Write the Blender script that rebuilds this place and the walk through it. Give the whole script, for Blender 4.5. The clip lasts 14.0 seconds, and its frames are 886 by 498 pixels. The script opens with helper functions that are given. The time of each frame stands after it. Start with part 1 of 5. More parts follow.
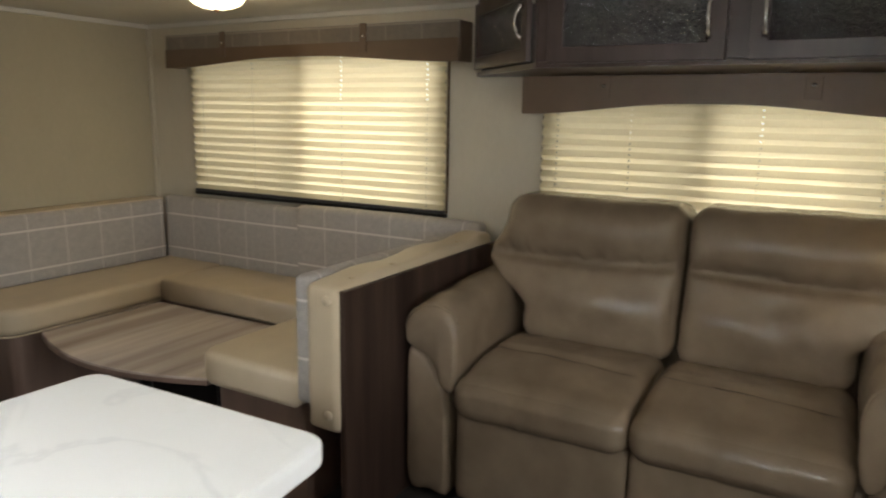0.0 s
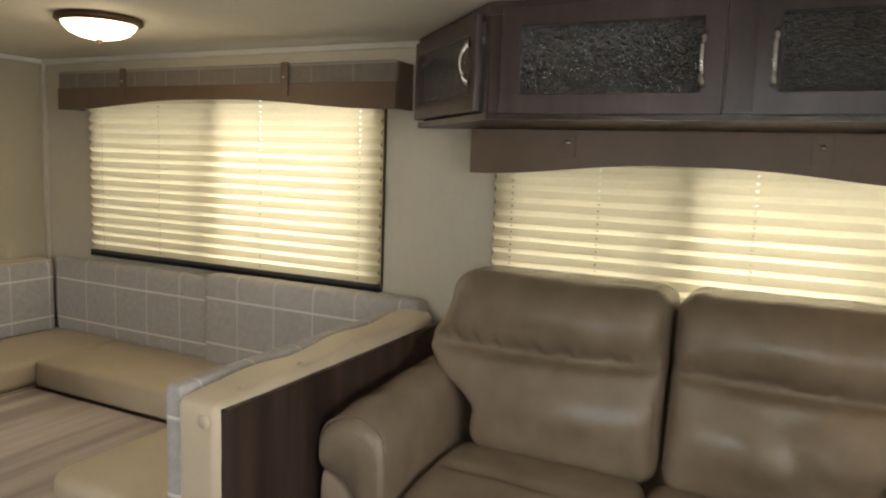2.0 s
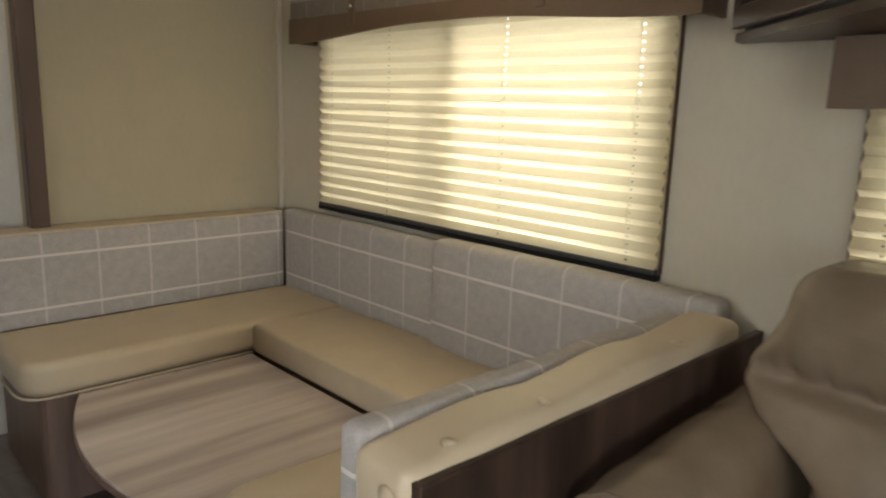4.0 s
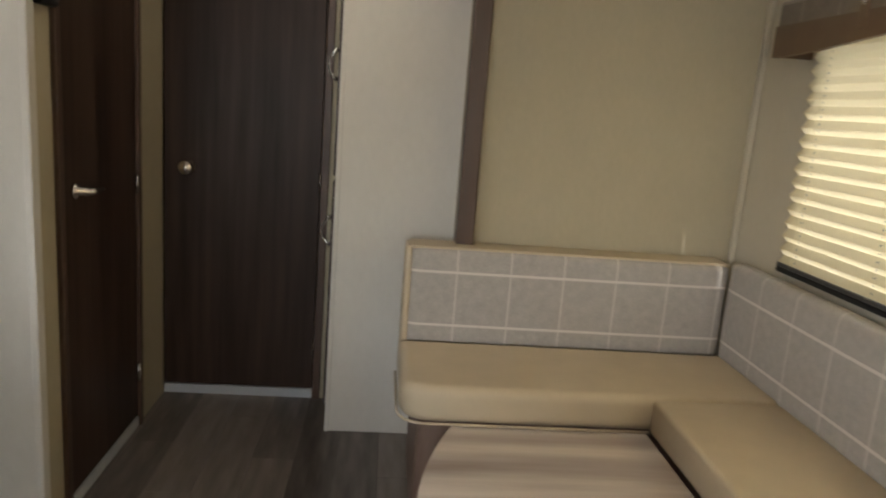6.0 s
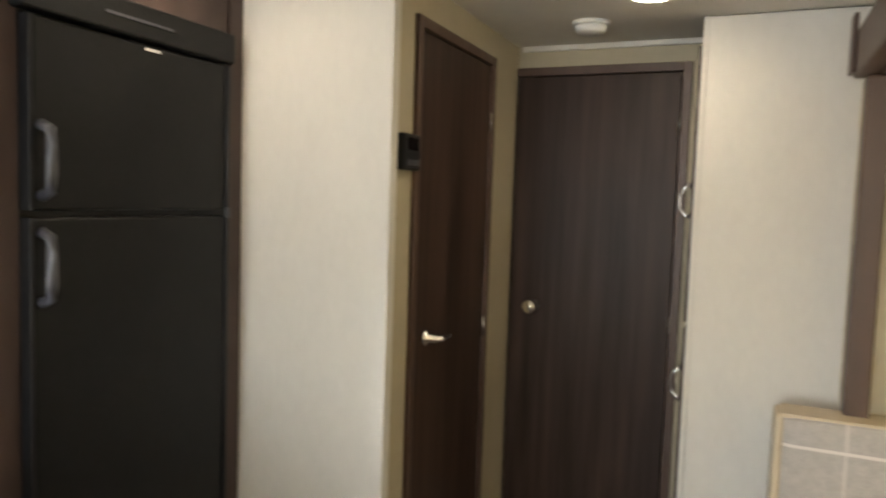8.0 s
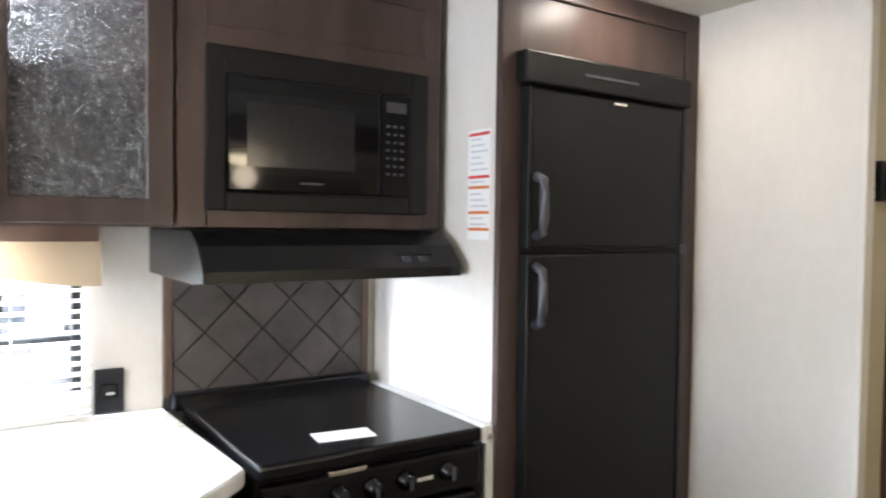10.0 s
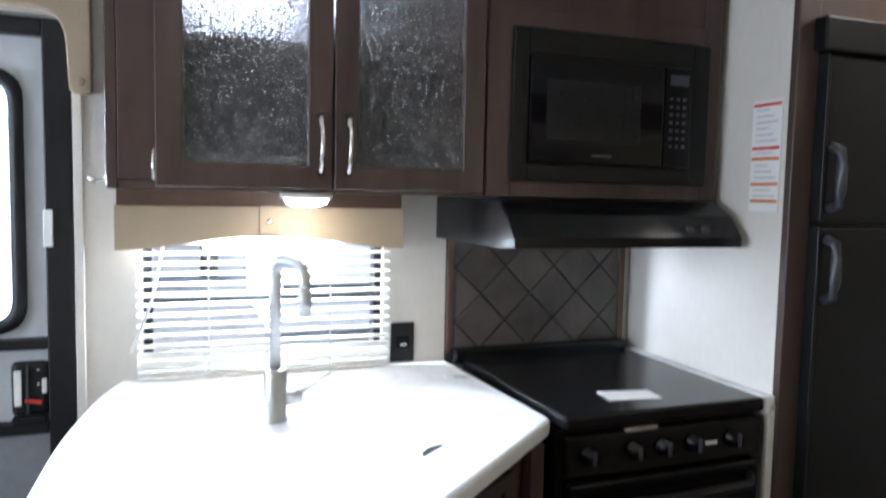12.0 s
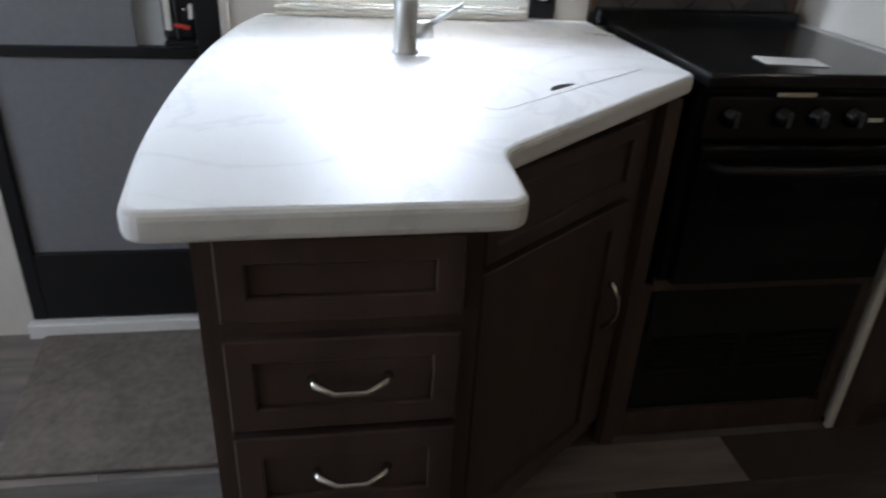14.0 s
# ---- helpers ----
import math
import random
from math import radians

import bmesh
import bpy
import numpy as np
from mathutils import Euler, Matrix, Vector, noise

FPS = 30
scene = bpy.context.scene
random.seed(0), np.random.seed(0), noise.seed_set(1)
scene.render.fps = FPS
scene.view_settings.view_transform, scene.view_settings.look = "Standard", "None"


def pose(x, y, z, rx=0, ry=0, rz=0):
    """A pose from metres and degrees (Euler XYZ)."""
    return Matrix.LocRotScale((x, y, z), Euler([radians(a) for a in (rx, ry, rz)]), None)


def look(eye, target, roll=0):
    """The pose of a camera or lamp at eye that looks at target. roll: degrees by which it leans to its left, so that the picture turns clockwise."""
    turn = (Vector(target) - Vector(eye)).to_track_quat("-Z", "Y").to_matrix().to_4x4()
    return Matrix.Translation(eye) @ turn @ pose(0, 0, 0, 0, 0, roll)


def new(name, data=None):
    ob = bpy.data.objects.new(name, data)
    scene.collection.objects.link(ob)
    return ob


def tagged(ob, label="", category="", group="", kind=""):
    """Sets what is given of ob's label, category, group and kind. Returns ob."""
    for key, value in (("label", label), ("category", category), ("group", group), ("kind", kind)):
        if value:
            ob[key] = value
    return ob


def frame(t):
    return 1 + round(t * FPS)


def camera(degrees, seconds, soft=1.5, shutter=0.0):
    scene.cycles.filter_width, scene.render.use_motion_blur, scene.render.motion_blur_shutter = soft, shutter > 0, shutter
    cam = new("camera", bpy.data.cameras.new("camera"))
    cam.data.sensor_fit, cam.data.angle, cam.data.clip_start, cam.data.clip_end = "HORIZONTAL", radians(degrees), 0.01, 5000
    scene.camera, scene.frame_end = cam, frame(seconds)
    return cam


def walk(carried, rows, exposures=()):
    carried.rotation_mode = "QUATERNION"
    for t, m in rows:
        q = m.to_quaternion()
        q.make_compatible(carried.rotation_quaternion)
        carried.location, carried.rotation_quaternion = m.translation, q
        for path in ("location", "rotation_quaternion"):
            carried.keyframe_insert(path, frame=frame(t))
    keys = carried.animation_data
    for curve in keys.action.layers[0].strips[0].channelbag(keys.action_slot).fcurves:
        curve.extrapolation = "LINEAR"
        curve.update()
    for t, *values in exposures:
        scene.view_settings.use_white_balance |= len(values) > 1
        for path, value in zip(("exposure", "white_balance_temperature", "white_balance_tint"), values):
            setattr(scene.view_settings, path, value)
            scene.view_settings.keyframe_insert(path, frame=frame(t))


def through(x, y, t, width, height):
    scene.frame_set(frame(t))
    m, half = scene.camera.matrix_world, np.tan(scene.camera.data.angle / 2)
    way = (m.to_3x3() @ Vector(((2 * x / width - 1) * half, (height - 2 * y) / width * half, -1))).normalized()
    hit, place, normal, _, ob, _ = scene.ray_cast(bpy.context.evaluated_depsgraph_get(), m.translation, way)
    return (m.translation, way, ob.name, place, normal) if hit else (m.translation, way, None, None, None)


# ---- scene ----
cam = camera(64.1, 14.0, soft=2.0, shutter=0.4)
PATH = [
    (0, (0.521, -0.382, 1.303), (2.224, 0.596, 0.925), 0.9),
    (0.5, (0.598, -0.409, 1.305), (2.369, 0.445, 0.936), 0.6),
    (1, (0.687, -0.428, 1.295), (2.483, 0.392, 0.975), 0.4),
    (1.5, (0.807, -0.357, 1.316), (2.604, 0.474, 1.03), 0.7),
    (2, (0.992, -0.202, 1.337), (2.77, 0.68, 1.092), 2.0),
    (2.5, (1.137, -0.117, 1.32), (2.809, 0.937, 1.018), 1.8),
    (5, (1.788, 0.456, 1.282), (2.717, 2.182, 0.886), 3.7),
    (5.5, (1.895, 0.526, 1.293), (2.413, 2.414, 0.886), 4.2),
    (6, (1.921, 0.579, 1.287), (2.091, 2.532, 0.889), 4.5),
    (6.5, (1.911, 0.692, 1.312), (1.957, 2.667, 1.0), 5.0),
    (7, (1.894, 0.759, 1.351), (1.754, 2.741, 1.121), 4.7),
    (7.5, (1.906, 0.775, 1.38), (1.466, 2.719, 1.21), 3.7),
    (8, (1.903, 0.766, 1.382), (1.114, 2.598, 1.239), 1.9),
    (8.5, (1.895, 0.743, 1.378), (0.792, 2.408, 1.259), 0.6),
    (11, (1.879, 0.505, 1.396), (0.05, 1.315, 1.409), 0.9),
    (11.5, (1.865, 0.428, 1.403), (-0.007, 1.129, 1.443), 0.7),
    (12, (1.845, 0.334, 1.372), (-0.023, 1.032, 1.221), 1.2),
    (12.5, (1.842, 0.291, 1.322), (0.013, 1.015, 0.961), 1.5),
    (13, (1.843, 0.302, 1.287), (0.032, 0.978, 0.776), 1.7),
    (13.5, (1.848, 0.357, 1.243), (0.097, 0.91, 0.449), 3.1),
    (14, (1.843, 0.359, 1.225), (0.1, 0.667, 0.295), 3.1),
]
walk(cam, [(t, look(eye, target, roll)) for t, eye, target, roll in PATH],
     [(0, -0.35, 6800, 10), (1, -0.04, 6750, 10), (4, -0.04, 6650, 10), (5.2, -0.36, 6500, 10), (6, 0.18, 6650, 10), (7, 0.78, 6750, 9), (8.7, 1.02, 6650, 9), (10.8, 1.3, 5500, 14), (11.6, 0.85, 5450, 12), (12.2, 0.0, 5600, 11), (12.8, -0.9, 5600, 11), (13.5, -1.05, 5600, 11), (14, -0.72, 5800, 12)])

# ---- world and lights ----
world = bpy.data.worlds.new("world")
scene.world = world
world.use_nodes = True
wn = world.node_tree
sky = wn.nodes.new("ShaderNodeTexSky")
sky.sky_type, sky.sun_disc = "NISHITA", False
sky.sun_elevation, sky.sun_rotation = radians(50), radians(153)
wn.links.new(sky.outputs[0], wn.nodes["Background"].inputs[0])
wn.nodes["Background"].inputs[1].default_value = 0.15


def lamp(name, kind, m, energy, colour, **more):
    data = bpy.data.lights.new(name, kind)
    data.energy, data.color = energy, colour
    for key, value in more.items():
        if key == "size": data.size = value
        if key == "disk": data.shape, data.size = "DISK", value
        if key == "size_y": data.shape, data.size_y = "RECTANGLE", value
        if key == "angle": data.angle = value
        if key == "radius": data.shadow_soft_size = value
    ob = new(name, data)
    ob.matrix_world = m
    return ob


DAY = (1.0, 0.98, 0.94)
WARM = (1.0, 0.80, 0.55)
lamp("sun", "SUN", look((3, -6, 8), (0, 0, 0)), 4.0, (1, 0.96, 0.9), angle=radians(0.6))
# daylight in the window openings
lamp("dinette_window_daylight", "AREA", look((3.80, 1.93, 1.80), (3.2, 1.93, 1.25)), 31, DAY, size=2.2, size_y=1.2)
lamp("sofa_window_daylight", "AREA", look((3.80, 0.06, 1.60), (3.2, 0.06, 1.08)), 20, DAY, size=1.8, size_y=1.1)
lamp("side_window_daylight", "AREA", look((2.75, -1.05, 1.1), (2.75, 0.3, 1.0)), 6, DAY, size=0.7, size_y=0.6)
lamp("kitchen_window_daylight", "AREA", look((-0.050, 0.545, 1.27), (0.70, 0.30, 0.76)), 38, (0.90, 0.96, 1.0), size=0.34, size_y=0.12)
lamp("rear_window_daylight", "AREA", look((1.25, -1.93, 1.25), (1.7, 1.9, 0.45)), 33, (0.90, 0.95, 1.0), size=1.5, size_y=0.7)
lamp("door_window_daylight", "AREA", look((-0.13, -0.23, 1.33), (1.9, 0.9, 0.55)), 190, (0.90, 0.96, 1.0), size=0.26, size_y=0.5)


# ---- materials ----
def material(name, colour, rough=0.5, vary=0.12, scale=8.0, stretch=(1, 1, 1), bump=0.0, bump_scale=60.0, metal=0.0, coat=0.0, second=None, spec=0.5, island=0.0):
    m = bpy.data.materials.new(name)
    m.use_nodes = True
    nt = m.node_tree
    b = nt.nodes["Principled BSDF"]
    b.inputs["Roughness"].default_value, b.inputs["Metallic"].default_value = rough, metal
    b.inputs["Coat Weight"].default_value = coat
    b.inputs["Specular IOR Level"].default_value = spec
    tc = nt.nodes.new("ShaderNodeTexCoord")
    mp = nt.nodes.new("ShaderNodeMapping")
    mp.inputs["Scale"].default_value = stretch
    nt.links.new(tc.outputs["Object"], mp.inputs[0])
    n1 = nt.nodes.new("ShaderNodeTexNoise")
    n1.inputs["Scale"].default_value, n1.inputs["Detail"].default_value = scale, 6
    nt.links.new(mp.outputs[0], n1.inputs["Vector"])
    n2 = nt.nodes.new("ShaderNodeTexNoise")
    n2.inputs["Scale"].default_value, n2.inputs["Detail"].default_value = scale * 0.18, 3
    nt.links.new(mp.outputs[0], n2.inputs["Vector"])
    add = nt.nodes.new("ShaderNodeMath")
    add.operation = "MULTIPLY_ADD"
    add.inputs[1].default_value, add.inputs[2].default_value = 0.55, 0
    nt.links.new(n1.outputs[0], add.inputs[0])
    add2 = nt.nodes.new("ShaderNodeMath")
    add2.operation = "MULTIPLY_ADD"
    add2.inputs[1].default_value = 0.45
    nt.links.new(n2.outputs[0], add2.inputs[0])
    nt.links.new(add.outputs[0], add2.inputs[2])
    last = add2
    if island:
        oi = nt.nodes.new("ShaderNodeObjectInfo")
        a3 = nt.nodes.new("ShaderNodeMath")
        a3.operation = "MULTIPLY_ADD"
        a3.inputs[1].default_value = island
        nt.links.new(oi.outputs["Random"], a3.inputs[0])
        a4 = nt.nodes.new("ShaderNodeMath")
        a4.operation = "SUBTRACT"
        a4.inputs[1].default_value = island / 2
        nt.links.new(add2.outputs[0], a3.inputs[2])
        nt.links.new(a3.outputs[0], a4.inputs[0])
        last = a4
    ramp = nt.nodes.new("ShaderNodeValToRGB")
    lo = [c * (1 - vary) for c in colour]
    hi = second or [min(1, c * (1 + vary)) for c in colour]
    ramp.color_ramp.elements[0].position, ramp.color_ramp.elements[1].position = 0.3, 0.7
    ramp.color_ramp.elements[0].color, ramp.color_ramp.elements[1].color = (*lo, 1), (*hi, 1)
    nt.links.new(last.outputs[0], ramp.inputs[0])
    nt.links.new(ramp.outputs[0], b.inputs["Base Color"])
    if bump:
        n3 = nt.nodes.new("ShaderNodeTexNoise")
        n3.inputs["Scale"].default_value, n3.inputs["Detail"].default_value = bump_scale, 4
        nt.links.new(mp.outputs[0], n3.inputs["Vector"])
        bp = nt.nodes.new("ShaderNodeBump")
        bp.inputs["Strength"].default_value, bp.inputs["Distance"].default_value = bump, 0.004
        nt.links.new(n3.outputs[0], bp.inputs["Height"])
        nt.links.new(bp.outputs[0], b.inputs["Normal"])
    return m


def plaid(name, axis, first, step, colour, line, low=0.550):
    """A woven cloth with pale lines: two along, and upright ones at even steps."""
    m = material(name, colour, 0.9, 0.16, 220, bump=0.35, bump_scale=500)
    nt = m.node_tree
    b = nt.nodes["Principled BSDF"]
    base = b.inputs["Base Color"].links[0].from_socket
    tc = nt.nodes.new("ShaderNodeNewGeometry")
    sep = nt.nodes.new("ShaderNodeSeparateXYZ")
    nt.links.new(tc.outputs["Position"], sep.inputs[0])

    def mth(op, a, v=None, w=None):
        n = nt.nodes.new("ShaderNodeMath")
        n.operation = op
        for i, q in enumerate((a, v, w)):
            if q is None: continue
            if isinstance(q, (int, float)): n.inputs[i].default_value = q
            else: nt.links.new(q, n.inputs[i])
        return n.outputs[0]

    def lines(src, start, every, half):
        u = mth("DIVIDE", mth("SUBTRACT", src, start), every)
        fr = mth("ABSOLUTE", mth("SUBTRACT", mth("FRACT", mth("ADD", u, 100.5)), 0.5))
        return mth("LESS_THAN", fr, half / every)
    up = lines(sep.outputs[axis], first, step, 0.004)
    along = lines(sep.outputs[2], low, 0.186, 0.0045)
    both = mth("MAXIMUM", mth("MULTIPLY", up, 0.5), along)
    mix = nt.nodes.new("ShaderNodeMix")
    mix.data_type = "RGBA"
    nt.links.new(mth("MULTIPLY", both, 0.8), mix.inputs[0])
    nt.links.new(base, mix.inputs[6])
    mix.inputs[7].default_value = (*line, 1)
    nt.links.new(mix.outputs[2], b.inputs["Base Color"])
    return m


def marble(name):
    m = material(name, (0.83, 0.83, 0.83), 0.5, 0.05, 5, bump=0.02, spec=0.3)
    nt = m.node_tree
    b = nt.nodes["Principled BSDF"]
    base = b.inputs["Base Color"].links[0].from_socket
    tc = nt.nodes.new("ShaderNodeTexCoord")
    warp = nt.nodes.new("ShaderNodeTexNoise")
    warp.inputs["Scale"].default_value, warp.inputs["Detail"].default_value, warp.inputs["Distortion"].default_value = 3.5, 7, 1.2
    nt.links.new(tc.outputs["Object"], warp.inputs["Vector"])
    ramp = nt.nodes.new("ShaderNodeValToRGB")
    e = ramp.color_ramp.elements
    e[0].position, e[0].color, e[1].position, e[1].color = 0.47, (0, 0, 0, 1), 0.53, (0, 0, 0, 1)
    mid = e.new(0.5)
    mid.color = (1, 1, 1, 1)
    nt.links.new(warp.outputs[0], ramp.inputs[0])
    mul = nt.nodes.new("ShaderNodeMath")
    mul.operation = "MULTIPLY"
    mul.inputs[1].default_value = 0.15
    nt.links.new(ramp.outputs[0], mul.inputs[0])
    mix = nt.nodes.new("ShaderNodeMix")
    mix.data_type = "RGBA"
    nt.links.new(mul.outputs[0], mix.inputs[0])
    nt.links.new(base, mix.inputs[6])
    mix.inputs[7].default_value = (0.36, 0.37, 0.41, 1)
    nt.links.new(mix.outputs[2], b.inputs["Base Color"])
    return m


def shade_cloth(name, colour):
    m = bpy.data.materials.new(name)
    m.use_nodes = True
    nt = m.node_tree
    nt.nodes.remove(nt.nodes["Principled BSDF"])
    d, t, mix = nt.nodes.new("ShaderNodeBsdfDiffuse"), nt.nodes.new("ShaderNodeBsdfTranslucent"), nt.nodes.new("ShaderNodeMixShader")
    tc, n = nt.nodes.new("ShaderNodeTexCoord"), nt.nodes.new("ShaderNodeTexNoise")
    n.inputs["Scale"].default_value = 90
    nt.links.new(tc.outputs["Object"], n.inputs["Vector"])
    ramp = nt.nodes.new("ShaderNodeValToRGB")
    ramp.color_ramp.elements[0].color = (*[c * 0.92 for c in colour], 1)
    ramp.color_ramp.elements[1].color = (*colour, 1)
    nt.links.new(n.outputs[0], ramp.inputs[0])
    nt.links.new(ramp.outputs[0], d.inputs[0])
    nt.links.new(ramp.outputs[0], t.inputs[0])
    mix.inputs[0].default_value = 0.55
    nt.links.new(d.outputs[0], mix.inputs[1])
    nt.links.new(t.outputs[0], mix.inputs[2])
    nt.links.new(mix.outputs[0], nt.nodes["Material Output"].inputs[0])
    return m


def fly_screen(name, through):
    m = bpy.data.materials.new(name)
    m.use_nodes = True
    nt = m.node_tree
    nt.nodes.remove(nt.nodes["Principled BSDF"])
    t = nt.nodes.new("ShaderNodeBsdfTransparent")
    t.inputs[0].default_value = (through, through, through, 1)
    nt.links.new(t.outputs[0], nt.nodes["Material Output"].inputs[0])
    return m


def glow(name, colour, strength):
    m = bpy.data.materials.new(name)
    m.use_nodes = True
    b = m.node_tree.nodes["Principled BSDF"]
    b.inputs["Base Color"].default_value = (0.8, 0.78, 0.7, 1)
    b.inputs["Emission Color"].default_value, b.inputs["Emission Strength"].default_value = (*colour, 1), strength
    return m


def glass(name, colour=(1, 1, 1), rough=0.0, bump=0.0, ior=1.45):
    m = material(name, colour, rough, 0.0, 10)
    b = m.node_tree.nodes["Principled BSDF"]
    b.inputs["Transmission Weight"].default_value = 1.0
    b.inputs["IOR"].default_value = ior
    if bump:
        nt = m.node_tree
        tc, mp = nt.nodes.new("ShaderNodeTexCoord"), nt.nodes.new("ShaderNodeMapping")
        mp.inputs["Scale"].default_value = (1, 1, 0.5)
        n = nt.nodes.new("ShaderNodeTexNoise")
        n.inputs["Scale"].default_value, n.inputs["Detail"].default_value = 300, 1
        bp = nt.nodes.new("ShaderNodeBump")
        bp.inputs["Strength"].default_value, bp.inputs["Distance"].default_value = bump, 0.006
        nt.links.new(tc.outputs["Object"], mp.inputs[0])
        nt.links.new(mp.outputs[0], n.inputs["Vector"])
        nt.links.new(n.outputs[0], bp.inputs["Height"])
        nt.links.new(bp.outputs[0], b.inputs["Normal"])
    return m


WALL = material("wall_paper", (0.60, 0.54, 0.43), 0.75, 0.035, 60, (1, 1, 0.5), bump=0.10, bump_scale=160)
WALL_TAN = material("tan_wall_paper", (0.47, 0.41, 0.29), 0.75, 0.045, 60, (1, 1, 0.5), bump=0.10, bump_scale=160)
WALL_PALE = material("pale_wall_paper", (0.66, 0.62, 0.56), 0.7, 0.035, 50, (1, 1, 0.5), bump=0.10, bump_scale=160)
CEIL = material("ceiling_panel", (0.72, 0.69, 0.62), 0.7, 0.04, 12, bump=0.08, bump_scale=90)
WOOD = material("dark_stained_maple", (0.064, 0.043, 0.037), 0.34, 0.5, 12, (1, 1, 0.15), bump=0.06, bump_scale=40, spec=0.32)
WOOD_DOOR = material("dark_wood_laminate", (0.045, 0.027, 0.020), 0.42, 0.75, 20, (1, 1, 0.06), bump=0.06, bump_scale=50, spec=0.20)
WOOD_TRIM = material("brown_wood_trim", (0.085, 0.048, 0.032), 0.45, 0.3, 18, (1, 1, 0.1), bump=0.05)
TABLE_WOOD = material("weathered_oak_laminate", (0.42, 0.305, 0.260), 0.20, 0.55, 9, (0.09, 1, 1), bump=0.03, second=(0.84, 0.74, 0.67))
BASE_WOOD = material("oak_laminate", (0.20, 0.13, 0.10), 0.45, 0.35, 12, (1, 1, 0.1), bump=0.03)
LEATHER = material("taupe_leather", (0.215, 0.160, 0.110), 0.23, 0.2, 9, bump=0.28, bump_scale=170)
VINYL = material("tan_vinyl", (0.54, 0.44, 0.31), 0.42, 0.07, 10, bump=0.07, bump_scale=200)
VINYL_BROWN = material("brown_vinyl", (0.15, 0.095, 0.058), 0.5, 0.1, 14, bump=0.1, bump_scale=200)
VINYL_KITCHEN = material("beige_vinyl", (0.33, 0.255, 0.17), 0.55, 0.07, 14, bump=0.1, bump_scale=200)
PLAID_X = plaid("grey_plaid_cloth_end", 0, 2.177, 0.184, (0.43, 0.395, 0.365), (0.76, 0.71, 0.66))
PLAID_Y = plaid("grey_plaid_cloth_side", 1, 2.67, 0.195, (0.43, 0.395, 0.365), (0.76, 0.71, 0.66))
PLAID_NEAR = plaid("grey_plaid_cloth_near", 1, 1.74, 0.184, (0.43, 0.395, 0.365), (0.76, 0.71, 0.66), 0.572)
PLAID_VAL = plaid("taupe_plaid_cloth", 1, 0.13, 0.18, (0.22, 0.185, 0.15), (0.38, 0.33, 0.27))
SHADE = shade_cloth("cream_pleated_cloth", (0.86, 0.77, 0.53))
MARBLE = marble("white_marble_laminate")
BLACK = material("black_enamel", (0.005, 0.005, 0.006), 0.22, 0.2, 30, spec=0.3)
BLACK_MATT = material("black_appliance_panel", (0.0065, 0.0062, 0.0062), 0.42, 0.3, 60, bump=0.15, bump_scale=260, spec=0.25)
BLACK_PLASTIC = material("black_plastic", (0.010, 0.010, 0.011), 0.4, 0.2, 40, spec=0.3)
GREY_PLASTIC = material("dark_grey_plastic", (0.055, 0.055, 0.066), 0.35, 0.1, 40)
CHROME = material("brushed_nickel", (0.72, 0.69, 0.65), 0.22, 0.05, 80, metal=1.0)
STEEL = material("brushed_steel", (0.55, 0.55, 0.54), 0.38, 0.08, 90, (1, 1, 0.2), metal=1.0)
WHITE = material("white_plastic", (0.78, 0.77, 0.74), 0.45, 0.03, 20)
DOOR_SKIN = material("pale_grey_door_skin", (0.52, 0.54, 0.56), 0.5, 0.05, 30, bump=0.1, bump_scale=150)
SCREEN_GREY = material("grey_screen_panel", (0.20, 0.20, 0.215), 0.6, 0.1, 300)
BRONZE = material("bronze_ring", (0.10, 0.055, 0.03), 0.4, 0.15, 30, metal=0.6)
MAT_PILE = material("taupe_mat_pile", (0.165, 0.140, 0.118), 0.95, 0.35, 45, bump=0.9, bump_scale=220)
FLOOR_BASE = material("floor_underlay", (0.03, 0.025, 0.022), 0.7, 0.2, 20)
PLANK = material("grey_brown_vinyl_plank", (0.13, 0.106, 0.094), 0.33, 0.6, 22, (1, 0.16, 1), bump=0.06, bump_scale=60, island=0.45, second=(0.25, 0.215, 0.195))
TILE = material("slate_tile", (0.066, 0.056, 0.051), 0.5, 0.45, 14, bump=0.25, bump_scale=50, island=0.2)
GROUT = material("dark_grout", (0.030, 0.025, 0.022), 0.8, 0.2, 40)
PAPER = material("paper", (0.78, 0.77, 0.75), 0.7, 0.03, 20)
INK = material("grey_ink", (0.52, 0.52, 0.54), 0.7, 0.03, 20)
RED_INK = material("red_ink", (0.60, 0.04, 0.03), 0.6, 0.03, 20)
ORANGE_INK = material("orange_ink", (0.62, 0.17, 0.03), 0.6, 0.03, 20)
PANE = glass("clear_glass")
FLY_SCREEN = fly_screen("insect_screen", 0.74)
RAIN_GLASS = glass("rain_patterned_glass", (0.75, 0.77, 0.80), 0.04, 0.9, 1.7)
FROST = shade_cloth("frosted_pane", (0.80, 0.86, 0.86))
CAB_IN = material("cabinet_lining", (0.11, 0.108, 0.106), 0.7, 0.1, 20)
DARK_GLASS = material("dark_oven_glass", (0.004, 0.004, 0.005), 0.06, 0.1, 20)
MESH_GREY = material("microwave_mesh_window", (0.016, 0.016, 0.017), 0.15, 0.2, 300)
BULB_WARM = glow("warm_lit_glass", (1.0, 0.80, 0.48), 9.0)
BULB_COOL = glow("lit_lens", (1.0, 0.92, 0.78), 22.0)
BULB_INSIDE = glow("lit_white_lens", (0.95, 0.97, 1.0), 26.0)
